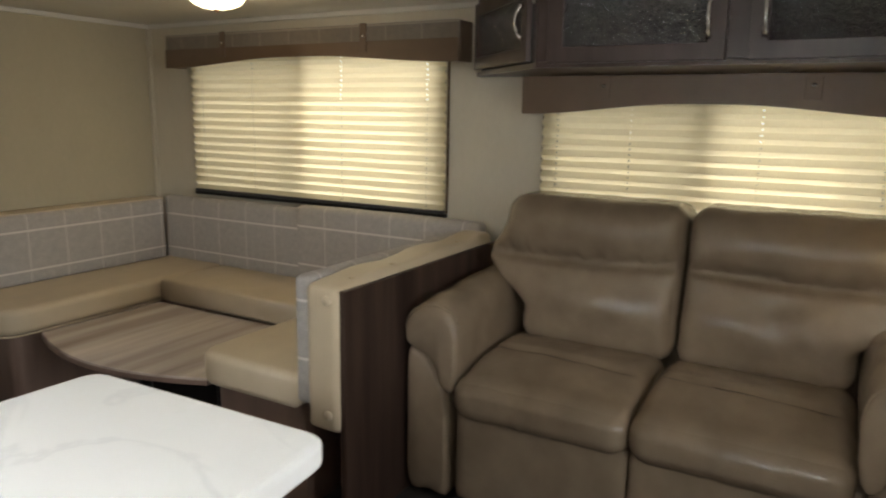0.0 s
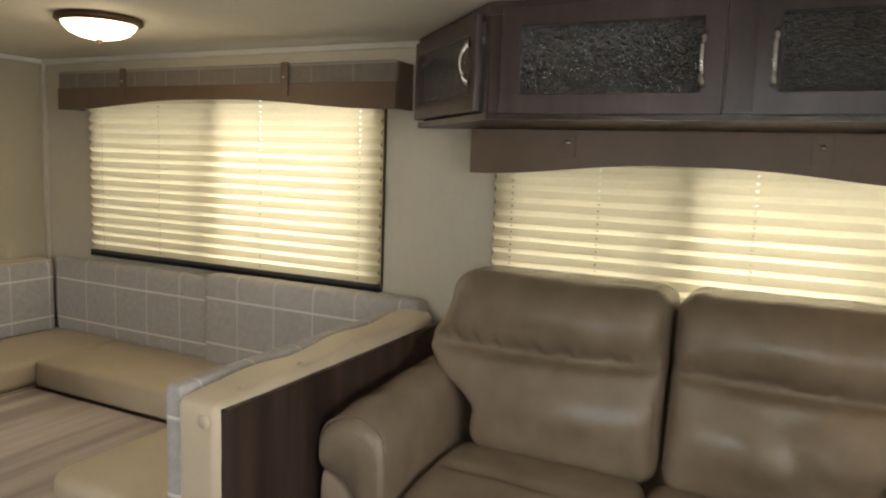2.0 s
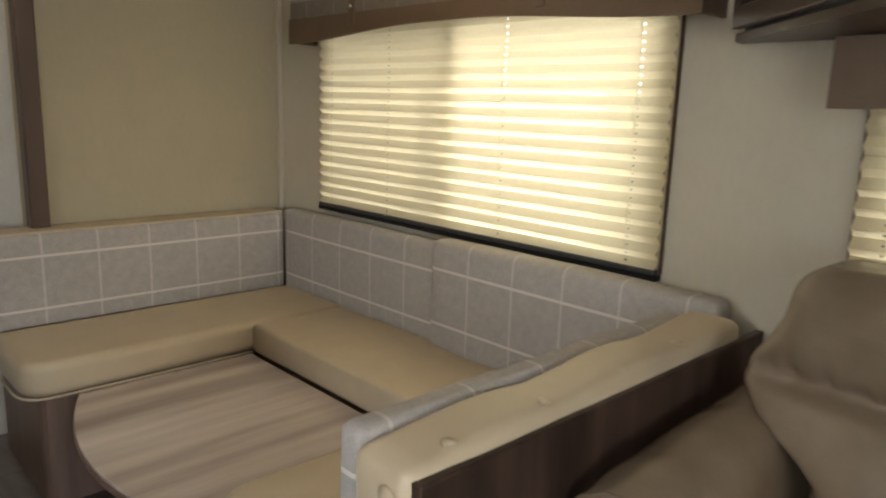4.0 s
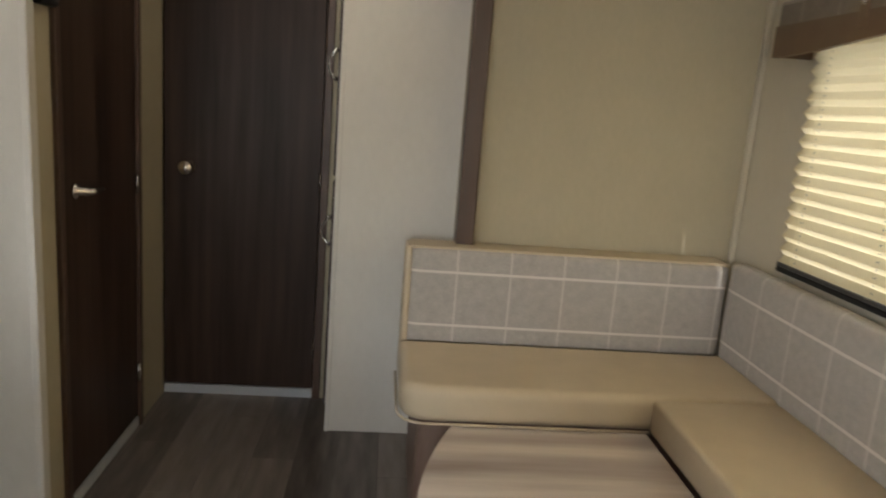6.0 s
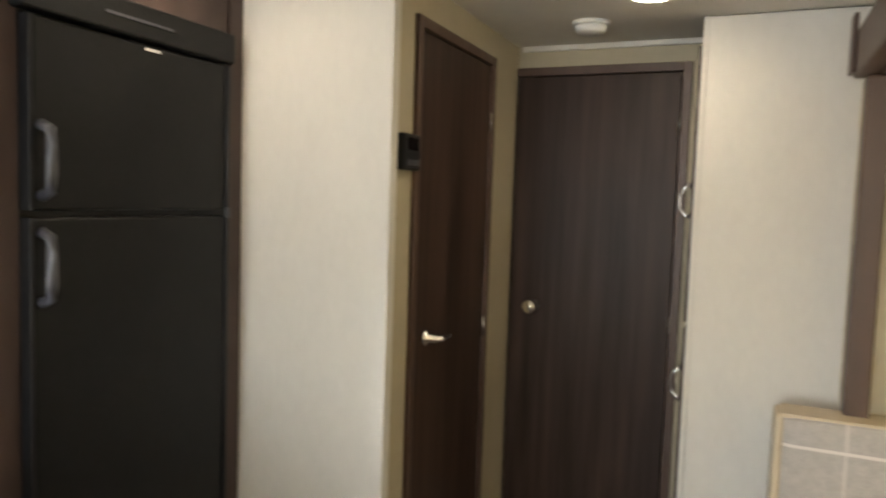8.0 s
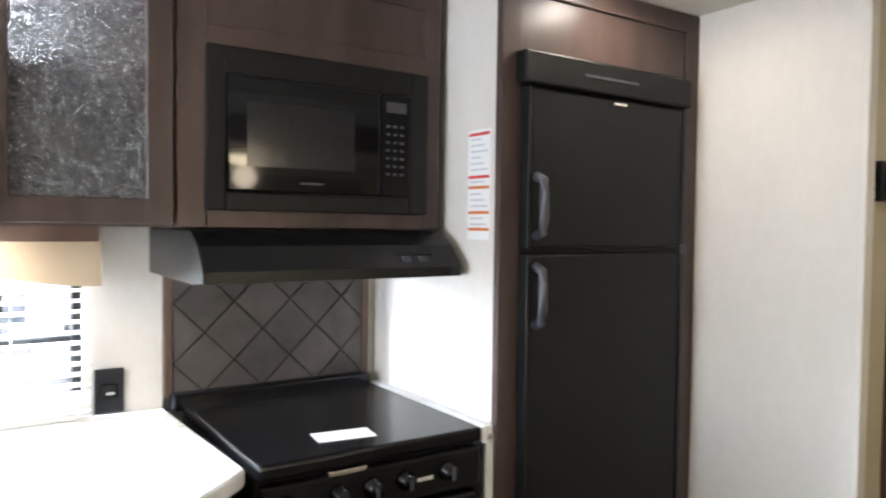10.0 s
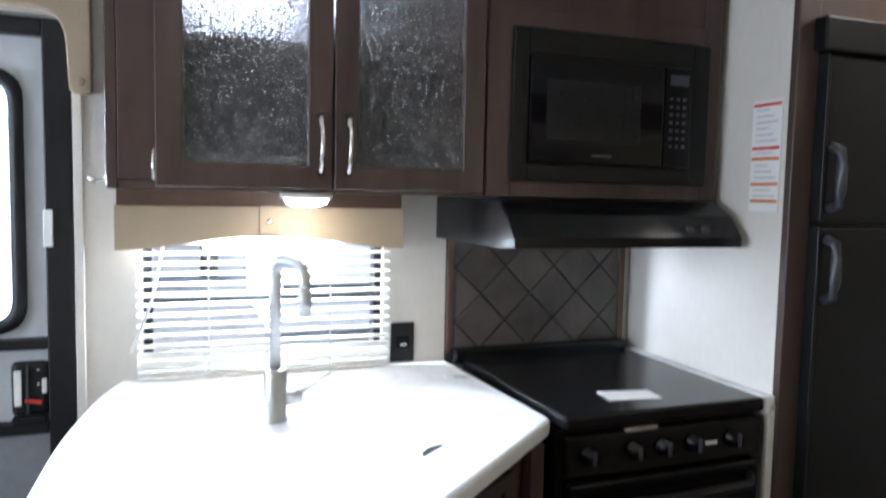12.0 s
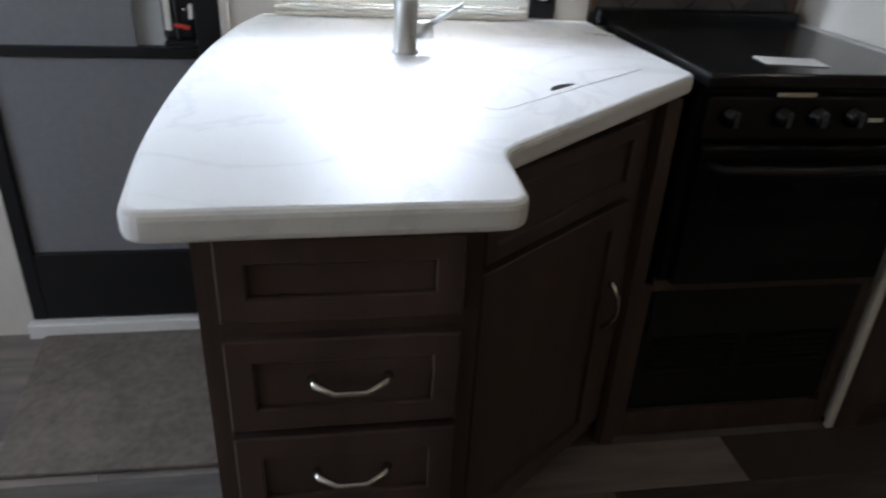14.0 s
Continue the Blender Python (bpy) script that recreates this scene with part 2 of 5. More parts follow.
ALU = material("grey_metal_frame", (0.08, 0.08, 0.085), 0.4, 0.1, 30, metal=0.5)
SLAT_MAT = material("cream_blind_slat", (0.74, 0.72, 0.66), 0.45, 0.03, 20)
GRAVEL = material("gravel", (0.30, 0.29, 0.27), 0.9, 0.3, 6, bump=0.5, bump_scale=30)
LEAF = material("foliage", (0.06, 0.10, 0.04), 0.7, 0.4, 3)
BARK = material("bark", (0.10, 0.07, 0.05), 0.9, 0.3, 10, bump=0.5)
RV_WHITE = material("white_fibreglass", (0.80, 0.80, 0.80), 0.3, 0.03, 3)
RUBBER = material("rubber", (0.02, 0.02, 0.02), 0.7, 0.2, 30)


# ---- helpers for meshes ----
BASE = {}


def thing(name, base, label, category, group="", kind=""):
    ob = new(name)
    ob.empty_display_size = 0.05
    ob.location = base
    BASE[ob] = Vector(base)
    return tagged(ob, label, category, group, kind)


def finish(name, bm, mat, smooth):
    me = bpy.data.meshes.new(name)
    bmesh.ops.recalc_face_normals(bm, faces=bm.faces)
    bm.to_mesh(me)
    bm.free()
    for p in me.polygons:
        p.use_smooth = smooth
    me.materials.append(mat)
    return me


def part(name, bm, mat, parent, label="", smooth=False):
    """Links a bmesh, in world metres, as one mesh under a thing or a part."""
    base = BASE[parent]
    bmesh.ops.translate(bm, verts=bm.verts, vec=-base)
    ob = new(name, finish(name, bm, mat, smooth))
    ob.parent = parent
    BASE[ob] = base
    return tagged(ob, label)


def single(name, bm, mat, label, category, kind="", group="", smooth=False):
    """A thing that is one mesh; its origin is at the world's."""
    ob = new(name, finish(name, bm, mat, smooth))
    BASE[ob] = Vector((0, 0, 0))
    return tagged(ob, label, category, group, kind)


def merge(bm, other):
    me = bpy.data.meshes.new("tmp")
    other.to_mesh(me)
    other.free()
    bm.from_mesh(me)
    bpy.data.meshes.remove(me)
    return bm


def box(x0, x1, y0, y1, z0, z1, bevel=0.0, seg=2):
    bm = bmesh.new()
    bmesh.ops.create_cube(bm, size=1)
    for v in bm.verts:
        v.co = Vector(((x0 + x1) / 2 + v.co.x * (x1 - x0), (y0 + y1) / 2 + v.co.y * (y1 - y0), (z0 + z1) / 2 + v.co.z * (z1 - z0)))
    if bevel:
        bmesh.ops.bevel(bm, geom=list(bm.edges), offset=bevel, segments=seg, profile=0.5, affect="EDGES")
    return bm


def boxes(*specs):
    bm = bmesh.new()
    for s in specs:
        merge(bm, box(*s))
    return bm


def moved(bm, m):
    bmesh.ops.transform(bm, matrix=m, verts=bm.verts)
    return bm


def prism(points, z0, z1, bevel=0.0, seg=3):
    """A level outline carried up from z0 to z1."""
    bm = bmesh.new()
    f = bm.faces.new([bm.verts.new((x, y, z0)) for x, y in points])
    up = bmesh.ops.extrude_face_region(bm, geom=[f])
    bmesh.ops.translate(bm, verts=[v for v in up["geom"] if isinstance(v, bmesh.types.BMVert)], vec=(0, 0, z1 - z0))
    if bevel:
        edges = [e for e in bm.edges if abs(e.verts[0].co.z - e.verts[1].co.z) < 1e-6]
        bmesh.ops.bevel(bm, geom=edges, offset=bevel, segments=seg, profile=0.5, affect="EDGES")
    return bm


def rounded(points, radii, n=6):
    """An outline whose corners are rounded by quadratic arcs."""
    out = []
    k = len(points)
    for i, p in enumerate(points):
        r = radii[i] if isinstance(radii, (list, tuple)) else radii
        p = Vector(p)
        if r <= 0:
            out.append(tuple(p))
            continue
        a, b = (Vector(points[i - 1]) - p).normalized() * r + p, (Vector(points[(i + 1) % k]) - p).normalized() * r + p
        for j in range(n + 1):
            t = j / n
            out.append(tuple((1 - t) ** 2 * a + 2 * t * (1 - t) * p + t * t * b))
    return out


def tube(points, radius, sides=10, caps=True, normal=None):
    pts = [Vector(p) for p in points]
    bm = bmesh.new()
    rings = []
    for i, p in enumerate(pts):
        d = (pts[min(i + 1, len(pts) - 1)] - pts[max(i - 1, 0)]).normalized()
        side = d.cross(Vector((0, 0, 1)) if abs(d.z) < 0.9 else Vector((0, 1, 0))).normalized()
        if normal:
            side = Vector(normal)
        up = side.cross(d)
        r = radius[i] if isinstance(radius, (list, tuple)) else radius
        rings.append([bm.verts.new(p + side * r * math.cos(a) + up * r * math.sin(a)) for a in [2 * math.pi * k / sides for k in range(sides)]])
    for a, b in zip(rings, rings[1:]):
        for k in range(sides):
            bm.faces.new((a[k], a[(k + 1) % sides], b[(k + 1) % sides], b[k]))
    if caps:
        bm.faces.new(rings[0][::-1])
        bm.faces.new(rings[-1])
    return bm


def lathe(profile, m, sides=28):
    """Turns (radius, height) pairs round the z axis, then poses them."""
    bm = bmesh.new()
    rings = []
    for r, h in profile:
        rings.append([bm.verts.new((max(r, 1e-4) * math.cos(2 * math.pi * k / sides), max(r, 1e-4) * math.sin(2 * math.pi * k / sides), h)) for k in range(sides)])
    for a, b in zip(rings, rings[1:]):
        for k in range(sides):
            bm.faces.new((a[k], a[(k + 1) % sides], b[(k + 1) % sides], b[k]))
    bm.faces.new(rings[0][::-1])
    bm.faces.new(rings[-1])
    return moved(bm, m)


def cushion(x0, x1, y0, y1, z0, z1, r=0.05, puff=(0, 0, 0), n=16, wrinkle=0.0, shape=None):
    """A stuffed block: rounded edges, faces that swell, and slight wrinkles."""
    bm = bmesh.new()
    bmesh.ops.create_cube(bm, size=2)
    bmesh.ops.subdivide_edges(bm, edges=list(bm.edges), cuts=n, use_grid_fill=True)
    c, h = Vector(((x0 + x1) / 2, (y0 + y1) / 2, (z0 + z1) / 2)), Vector(((x1 - x0) / 2, (y1 - y0) / 2, (z1 - z0) / 2))
    for v in bm.verts:
        p = v.co.copy()
        for i in range(3):
            p[i] = math.copysign(1 - (1 - abs(p[i])) ** 1.35, p[i])
        q = Vector([p[i] * h[i] for i in range(3)])
        rr = min(r, *[a * 0.98 for a in h])
        inner = Vector([max(-h[i] + rr, min(h[i] - rr, q[i])) for i in range(3)])
        d = q - inner
        if d.length > 1e-9:
            q = inner + d.normalized() * rr
        for i in range(3):
            j, k = (i + 1) % 3, (i + 2) % 3
            q[i] += p[i] * puff[i] * max(0, 1 - p[j] ** 2) * max(0, 1 - p[k] ** 2)
        q = q + c
        if shape:
            q = shape(q, p)
        if wrinkle:
            w = noise.noise(q * 9) * 0.6 + noise.noise(Vector((q.x * 22, q.y * 9, q.z * 22))) * 0.4
            q += (q - c).normalized() * w * wrinkle
        v.co = q
    return bm


def wall(name, axis, at, thick, u0, u1, z0, z1, mat, label, openings=()):
    """An upright wall at x or y = at, as thick as told (towards +, or - if negative), with openings (u0, u1, z0, z1) cut through."""
    us = sorted({u0, u1, *[o[0] for o in openings], *[o[1] for o in openings]})
    zs = sorted({z0, z1, *[o[2] for o in openings], *[o[3] for o in openings]})
    bm = bmesh.new()
    a, b = min(at, at + thick), max(at, at + thick)
    solid = lambda i, j: 0 <= i < len(us) - 1 and 0 <= j < len(zs) - 1 and not any(
        o[0] < (us[i] + us[i + 1]) / 2 < o[1] and o[2] < (zs[j] + zs[j + 1]) / 2 < o[3] for o in openings)
    pt = (lambda d, u, z: (d, u, z)) if axis == "x" else (lambda d, u, z: (u, d, z))
    quad = lambda *ps: bm.faces.new([bm.verts.new(p) for p in ps])
    for i in range(len(us) - 1):
        for j in range(len(zs) - 1):
            if not solid(i, j):
                continue
            ua, ub, za, zb = us[i], us[i + 1], zs[j], zs[j + 1]
            for d in (a, b):
                quad(pt(d, ua, za), pt(d, ub, za), pt(d, ub, zb), pt(d, ua, zb))
            if not solid(i - 1, j): quad(pt(a, ua, za), pt(b, ua, za), pt(b, ua, zb), pt(a, ua, zb))
            if not solid(i + 1, j): quad(pt(a, ub, za), pt(b, ub, za), pt(b, ub, zb), pt(a, ub, zb))
            if not solid(i, j - 1): quad(pt(a, ua, za), pt(b, ua, za), pt(b, ub, za), pt(a, ub, za))
            if not solid(i, j + 1): quad(pt(a, ua, zb), pt(b, ua, zb), pt(b, ub, zb), pt(a, ub, zb))
    bmesh.ops.remove_doubles(bm, verts=bm.verts, dist=1e-5)
    return single(name, bm, mat, label, "wall", "structure")


# ---- structure ----
H, HS = 1.985, 1.75      # ceilings: main room, slide-out
X1, XS = 2.20, 3.21      # slide-out's opening, its window wall
YB, Y0, Y1, YS0, YS1 = 3.49, -1.9, 3.9, -0.68, 3.05
single("floor", box(-0.05, 3.27, Y0 - 0.05, Y1 + 0.05, -0.10, -0.004), FLOOR_BASE, "dark underlay beneath grey-brown vinyl planks", "floor", "structure")
single("ceiling", box(0, X1 + 0.06, Y0, Y1, H, H + 0.06), CEIL, "off-white panelled caravan ceiling", "ceiling", "structure")
single("ceiling_slide", box(X1 + 0.06, XS + 0.06, YS0 - 0.05, YS1 + 0.05, HS, HS + 0.05), CEIL, "low off-white ceiling of the slide-out", "ceiling", "structure")
wall("wall_kitchen", "x", 0, -0.06, Y0, Y1, 0, H, WALL_PALE, "pale papered wall with door and kitchen window",
     [(-0.49, 0.105, 0.03, 1.76), (0.25, 0.85, 0.935, 1.36)])
wall("wall_slide", "x", XS, 0.06, YS0 - 0.05, YS1 + 0.05, 0, HS, WALL, "beige papered slide-out wall with two windows",
     [(1.16, 2.70, 0.87, 1.60), (-0.54, 0.69, 0.72, 1.40)])
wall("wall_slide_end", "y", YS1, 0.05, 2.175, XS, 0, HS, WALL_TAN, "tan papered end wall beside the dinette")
wall("wall_slide_side", "y", YS0, -0.05, X1 + 0.061, XS, 0, HS, WALL, "beige papered end wall beside the sofa", [(2.48, 3.02, 0.72, 1.28)])
wall("wall_main_front", "x", X1, 0.06, YS1 + 0.051, Y1, 0, H, WALL_PALE, "pale papered wall beyond the slide-out")
wall("wall_main_back", "x", X1, 0.06, Y0, YS0, 0, H, WALL, "beige papered wall behind the sofa end")
wall("wall_over_slide", "x", X1, 0.06, YS0, YS1, HS + 0.12, H, CEIL, "off-white strip above the slide-out header")
wall("wall_end", "y", Y0, -0.05, 0, X1, 0, H, WALL, "beige papered end wall with a wide window", [(0.48, 2.02, 0.88, 1.62)])
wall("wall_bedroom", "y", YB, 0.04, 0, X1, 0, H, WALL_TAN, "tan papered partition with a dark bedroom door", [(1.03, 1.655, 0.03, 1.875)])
wall("wall_behind_bedroom", "y", Y1, 0.05, 0, X1, 0, H, WALL, "beige papered wall of the bedroom")
wall("wall_bathroom_front", "y", 2.352, 0.03, 0.0, 1.068, 0, H, WALL_PALE, "pale papered bathroom wall beside the refrigerator")
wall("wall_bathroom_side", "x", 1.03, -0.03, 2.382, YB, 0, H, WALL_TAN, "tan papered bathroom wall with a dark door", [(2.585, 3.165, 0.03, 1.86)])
single("trim_bathroom_corner", box(1.053, 1.072, 2.346, 2.385, 0, H - 0.004, 0.003), WALL_PALE, "pale corner trim of the bathroom wall", "trim", "structure")
single("trim_ceiling_slide", boxes((XS - 0.022, XS, YS0, YS1, HS - 0.022, HS - 0.002), (X1 + 0.07, XS - 0.022, YS1 - 0.022, YS1, HS - 0.022, HS - 0.002)), CEIL, "off-white ceiling trim in the slide-out", "trim", "structure")
single("trim_slide_corner", box(XS - 0.022, XS - 0.002, YS1 - 0.022, YS1 - 0.002, 0.8, HS - 0.024, 0.003), WALL, "beige corner trim in the slide-out", "trim", "structure")
single("trim_ceiling_bedroom", box(1.05, 1.72, YB - 0.018, YB - 0.001, H - 0.022, H - 0.002, 0.003), CEIL, "off-white ceiling trim over the bedroom door", "trim", "structure")
single("trim_slide_post", box(2.172, 2.234, 2.975, 3.046, 0, HS + 0.0, 0.006), WOOD_TRIM, "brown wooden post of the slide-out opening", "post", "structure")
single("trim_slide_post_sofa", box(2.135, 2.262, -0.725, -0.685, 0, HS, 0.006), WOOD_TRIM, "brown wooden post of the slide-out opening", "post", "structure")
hd = thing("trim_slide_header", (2.2, 1.2, HS), "brown wooden header over the slide-out opening", "header", kind="structure")
part("fascia", box(2.145, 2.198, -0.74, 3.06, HS + 0.002, HS + 0.13, 0.008), WOOD_TRIM, hd)
part("bracket", box(2.132, 2.144, 2.99, 3.06, HS + 0.01, HS + 0.17, 0.003), WOOD_TRIM, hd)
part("soffit", box(2.20, 2.258, -0.74, 3.06, HS + 0.002, HS + 0.10, 0.003), WOOD_TRIM, hd)


# ---- windows with shades, slide-out ----
def arch_panel(y0, y1, z_side, z_mid, z_top, x0, x1, n=24):
    """A board across a window, its lower edge arched."""
    bm = bmesh.new()
    low = []
    for i in range(n + 1):
        t = i / n
        s = min(1, max(0, (min(t, 1 - t) - 0.02) / 0.42))
        low.append((y0 + (y1 - y0) * t, z_side + (z_mid - z_side) * (s * s * (3 - 2 * s))))
    for x in (x0, x1):
        for (ya, za), (yb, zb) in zip(low, low[1:]):
            bm.faces.new([bm.verts.new(p) for p in ((x, ya, za), (x, yb, zb), (x, yb, z_top), (x, ya, z_top))])
    for (ya, za), (yb, zb) in zip(low, low[1:]):
        bm.faces.new([bm.verts.new(p) for p in ((x0, ya, za), (x0, yb, zb), (x1, yb, zb), (x1, ya, za))])
        bm.faces.new([bm.verts.new(p) for p in ((x0, ya, z_top), (x0, yb, z_top), (x1, yb, z_top), (x1, ya, z_top))])
    for y, z in (low[0], low[-1]):
        bm.faces.new([bm.verts.new(p) for p in ((x0, y, z), (x1, y, z), (x1, y, z_top), (x0, y, z_top))])
    bmesh.ops.remove_doubles(bm, verts=bm.verts, dist=1e-5)
    return bm


def pleats(y0, y1, z0, z1, x, depth, pitch, cords=()):
    """Zigzag cloth that hangs in folds, pierced beside each lift cord."""
    bm = bmesh.new()
    n = max(2, round((z1 - z0) / pitch) * 2)
    cols = sorted([y0 + (y1 - y0) * k / 8 for k in range(9)] + [c + d for c in cords for d in (-0.0026, 0.0026)])
    rows = []
    for i in range(n + 1):
        z = z1 + (z0 - z1) * (i - (0.10 if i % 2 else 0)) / n
        d = depth * (1 if i % 2 else -1) / 2
        rows.append([bm.verts.new((x + d, y, z + 0.0008 * math.sin(8 * y + i))) for y in cols])
    for i, (a, b) in enumerate(zip(rows, rows[1:])):
        for k in range(len(cols) - 1):
            mid = (cols[k] + cols[k + 1]) / 2
            if any(abs(mid - c) < 0.002 for c in cords):
                for f, g in ((0, 0.40), (0.60, 1)):
                    bm.faces.new([bm.verts.new(p.co.lerp(q.co, h)) for p, q, h in ((a[k], b[k], f), (a[k + 1], b[k + 1], f), (a[k + 1], b[k + 1], g), (a[k], b[k], g))])
            else:
                bm.faces.new((a[k], a[k + 1], b[k + 1], b[k]))
    return bm


def slide_window(name, y0, y1, z0, z1, mid):
    w = thing(name, (XS, (y0 + y1) / 2, z0), "sliding window with dark metal frame", "window", kind="structure")
    f = 0.035
    part("window_frame", boxes((XS + 0.012, XS + 0.055, y0, y0 + f, z0, z1), (XS + 0.012, XS + 0.055, y1 - f, y1, z0, z1),
                               (XS + 0.012, XS + 0.055, y0 + f, y1 - f, z0, z0 + f), (XS + 0.012, XS + 0.055, y0 + f, y1 - f, z1 - f, z1)), ALU, w)
    part("mullion", box(XS + 0.015, XS + 0.044, mid - 0.022, mid + 0.022, z0 + f, z1 - f, 0.004), ALU, w)
    part("fly_screen", box(XS + 0.046, XS + 0.047, mid + 0.022, y1 - f, z0 + f, z1 - f), FLY_SCREEN, w, "grey insect screen")
    for a, b in ((y0 + f, mid - 0.022), (mid + 0.022, y1 - f)):
        p = part("pane", box(XS + 0.036, XS + 0.040, a, b, z0 + f, z1 - f), PANE, w)
        p.visible_shadow = False
    return w


def pleated_shade(y0, y1, z0, z1, label):
    s = thing("pleated_shade", (XS - 0.03, (y0 + y1) / 2, z0), label, "window shade", "pleated shades in the slide-out")
    cords = [y0 + (y1 - y0) * k for k in (0.06, 0.36, 0.72, 0.95)]
    part("cloth", pleats(y0, y1, z0 + 0.014, z1, XS - 0.024, 0.017, 0.042, cords), SHADE, s)
    part("bottom_rail", box(XS - 0.036, XS - 0.012, y0, y1, z0, z0 + 0.014, 0.003), ALU, s)
    # Strips added at both ends so no sun slips between cloth and wall.
    for y in (y0 - 0.006, y1):
        part("edge_light_stop", box(XS - 0.014, XS - 0.001, y + 0.001, y + 0.005, z0, z1), BRONZE, s, "thin bronze strip added to stop light past the shade's edge")
    for y in cords:
        part("cord", tube([(XS - 0.036, y, z0 + 0.01), (XS - 0.036, y, z1)], 0.0009, 6), SHADE, s, "thin cream lift cord")
    return s


def strap(x, y, z0, z1, parent, mat, w=0.034):
    s = part("strap", box(x - 0.008, x - 0.001, y - w / 2, y + w / 2, z0, z1, 0.003), mat, parent)
    part("button", lathe([(0.0085, 0), (0.0085, 0.002), (0.006, 0.005), (0.001, 0.006)], pose(x - 0.008, y, (z0 + z1) / 2 + 0.004, 0, -90, 0), 14), CHROME, s, "small chrome snap button", True)


slide_window("window_1", 1.16, 2.70, 0.87, 1.60, 1.96)
single("trim_window_sill", box(XS - 0.030, XS - 0.002, 1.14, 2.71, 0.850, 0.866, 0.003), BLACK_PLASTIC, "black sill beneath the dinette window", "sill", "structure")
slide_window("window_2", -0.54, 0.69, 0.72, 1.40, 0.085)
pleated_shade(1.145, 2.700, 0.868, 1.60, "closed cream pleated shade over the dinette window")
pleated_shade(-0.55, 0.70, 0.75, 1.40, "closed cream pleated shade behind the sofa")

v = thing("valance", (3.13, 1.9, 1.51), "taupe plaid and brown vinyl valance over the dinette window", "valance")
part("upper_panel", box(3.090, 3.105, 1.035, 2.77, 1.598, 1.672, 0.004), PLAID_VAL, v)
part("lower_panel", arch_panel(1.035, 2.77, 1.508, 1.546, 1.600, 3.084, 3.100), VINYL_BROWN, v, "arched brown vinyl panel")
for y in (1.035, 2.755):
    part("side_return", box(3.104, XS - 0.001, y, y + 0.015, 1.510, 1.670, 0.003), VINYL_BROWN, v)
strap(3.085, 1.501, 1.555, 1.675, v, VINYL_BROWN)
strap(3.085, 2.349, 1.555, 1.675, v, VINYL_BROWN)
v = thing("valance", (3.13, 0.06, 1.31), "dark taupe vinyl valance below the overhead cabinet", "valance")
part("lower_panel", arch_panel(-0.60, 0.752, 1.305, 1.345, 1.445, 3.090, 3.104), VINYL_BROWN, v)
for y in (-0.60, 0.737):
    part("side_return", box(3.104, XS - 0.001, y, y + 0.015, 1.306, 1.445, 0.003), VINYL_BROWN, v)
strap(3.090, 0.43, 1.36, 1.445, v, VINYL_BROWN, 0.05)
strap(3.090, -0.25, 1.36, 1.445, v, VINYL_BROWN, 0.05)

# the side window of the slide-out, past the sofa's arm
w = thing("window_3", (2.75, YS0, 0.72), "narrow side window with dark metal frame", "window", kind="structure")
part("window_frame", boxes((2.48, 2.51, YS0 - 0.045, YS0 - 0.01, 0.72, 1.28), (2.99, 3.02, YS0 - 0.045, YS0 - 0.01, 0.72, 1.28),
                           (2.51, 2.99, YS0 - 0.045, YS0 - 0.01, 0.72, 0.75), (2.51, 2.99, YS0 - 0.045, YS0 - 0.01, 1.25, 1.28)), ALU, w)
p = part("pane", box(2.51, 2.99, YS0 - 0.03, YS0 - 0.026, 0.75, 1.25), PANE, w)
p.visible_shadow = False
s = thing("pleated_shade", (2.75, -0.655, 0.87), "cream pleated shade of the side window", "window shade", "pleated shades in the slide-out")
turn = Matrix.Translation((2.75, -0.640, 0)) @ Matrix.Rotation(radians(-90), 4, "Z") @ Matrix.Translation((-2.75, 0, 0))
part("cloth", moved(pleats(-0.28, 0.28, 0.89, 1.29, 2.75, 0.03, 0.040), turn), SHADE, s)
part("bottom_rail", box(2.47, 3.03, -0.655, -0.625, 0.872, 0.888, 0.003), ALU, s)
v = thing("valance", (2.75, -0.63, 1.30), "taupe vinyl valance with plaid top band over the side window", "valance")
part("upper_panel", box(2.44, 3.06, -0.592, -0.577, 1.402, 1.462, 0.004), PLAID_VAL, v)
part("lower_panel", box(2.44, 3.06, -0.595, -0.580, 1.306, 1.404, 0.004), VINYL_BROWN, v)
part("side_return", box(2.426, 2.440, -0.676, -0.590, 1.306, 1.404, 0.004), VINYL_BROWN, v)
part("upper_return", box(2.421, 2.440, -0.676, -0.578, 1.404, 1.458, 0.004), PLAID_VAL, v)
part("strap", box(2.412, 2.4255, -0.578, -0.534, 1.40, 1.446, 0.005), VINYL_KITCHEN, v, "tan vinyl strap")
loop = [(2.420, -0.556 + 0.020 * math.cos(a), 1.335 + 0.022 * math.sin(a)) for a in [math.pi * k / 10 for k in range(11)]]
part("strap", tube([(2.420, -0.536, 1.312)] + loop + [(2.420, -0.576, 1.312)], 0.006, 8), VINYL_KITCHEN, v, "rolled tan vinyl strap end", True)
part("strap", box(2.414, 2.424, -0.564, -0.548, 1.35, 1.402, 0.003), VINYL_KITCHEN, v, "tan vinyl strap")


# ---- overhead cabinets ----
def bow_handle(a, b, out, parent, width=0.012):
    """A bowed bar pull between two feet a and b, standing off along out; its feet flare."""
    a, b, out = Vector(a), Vector(b), Vector(out)
    pts, rad = [], []
    for i in range(13):
        t = i / 12
        pts.append(a.lerp(b, t) + out * (math.sin(math.pi * t) ** 0.7))
        rad.append(width * (0.34 + 0.36 * abs(2 * t - 1) ** 2.2))
    return part("handle", tube(pts, rad, 10), CHROME, parent, "bowed chrome bar handle", True)


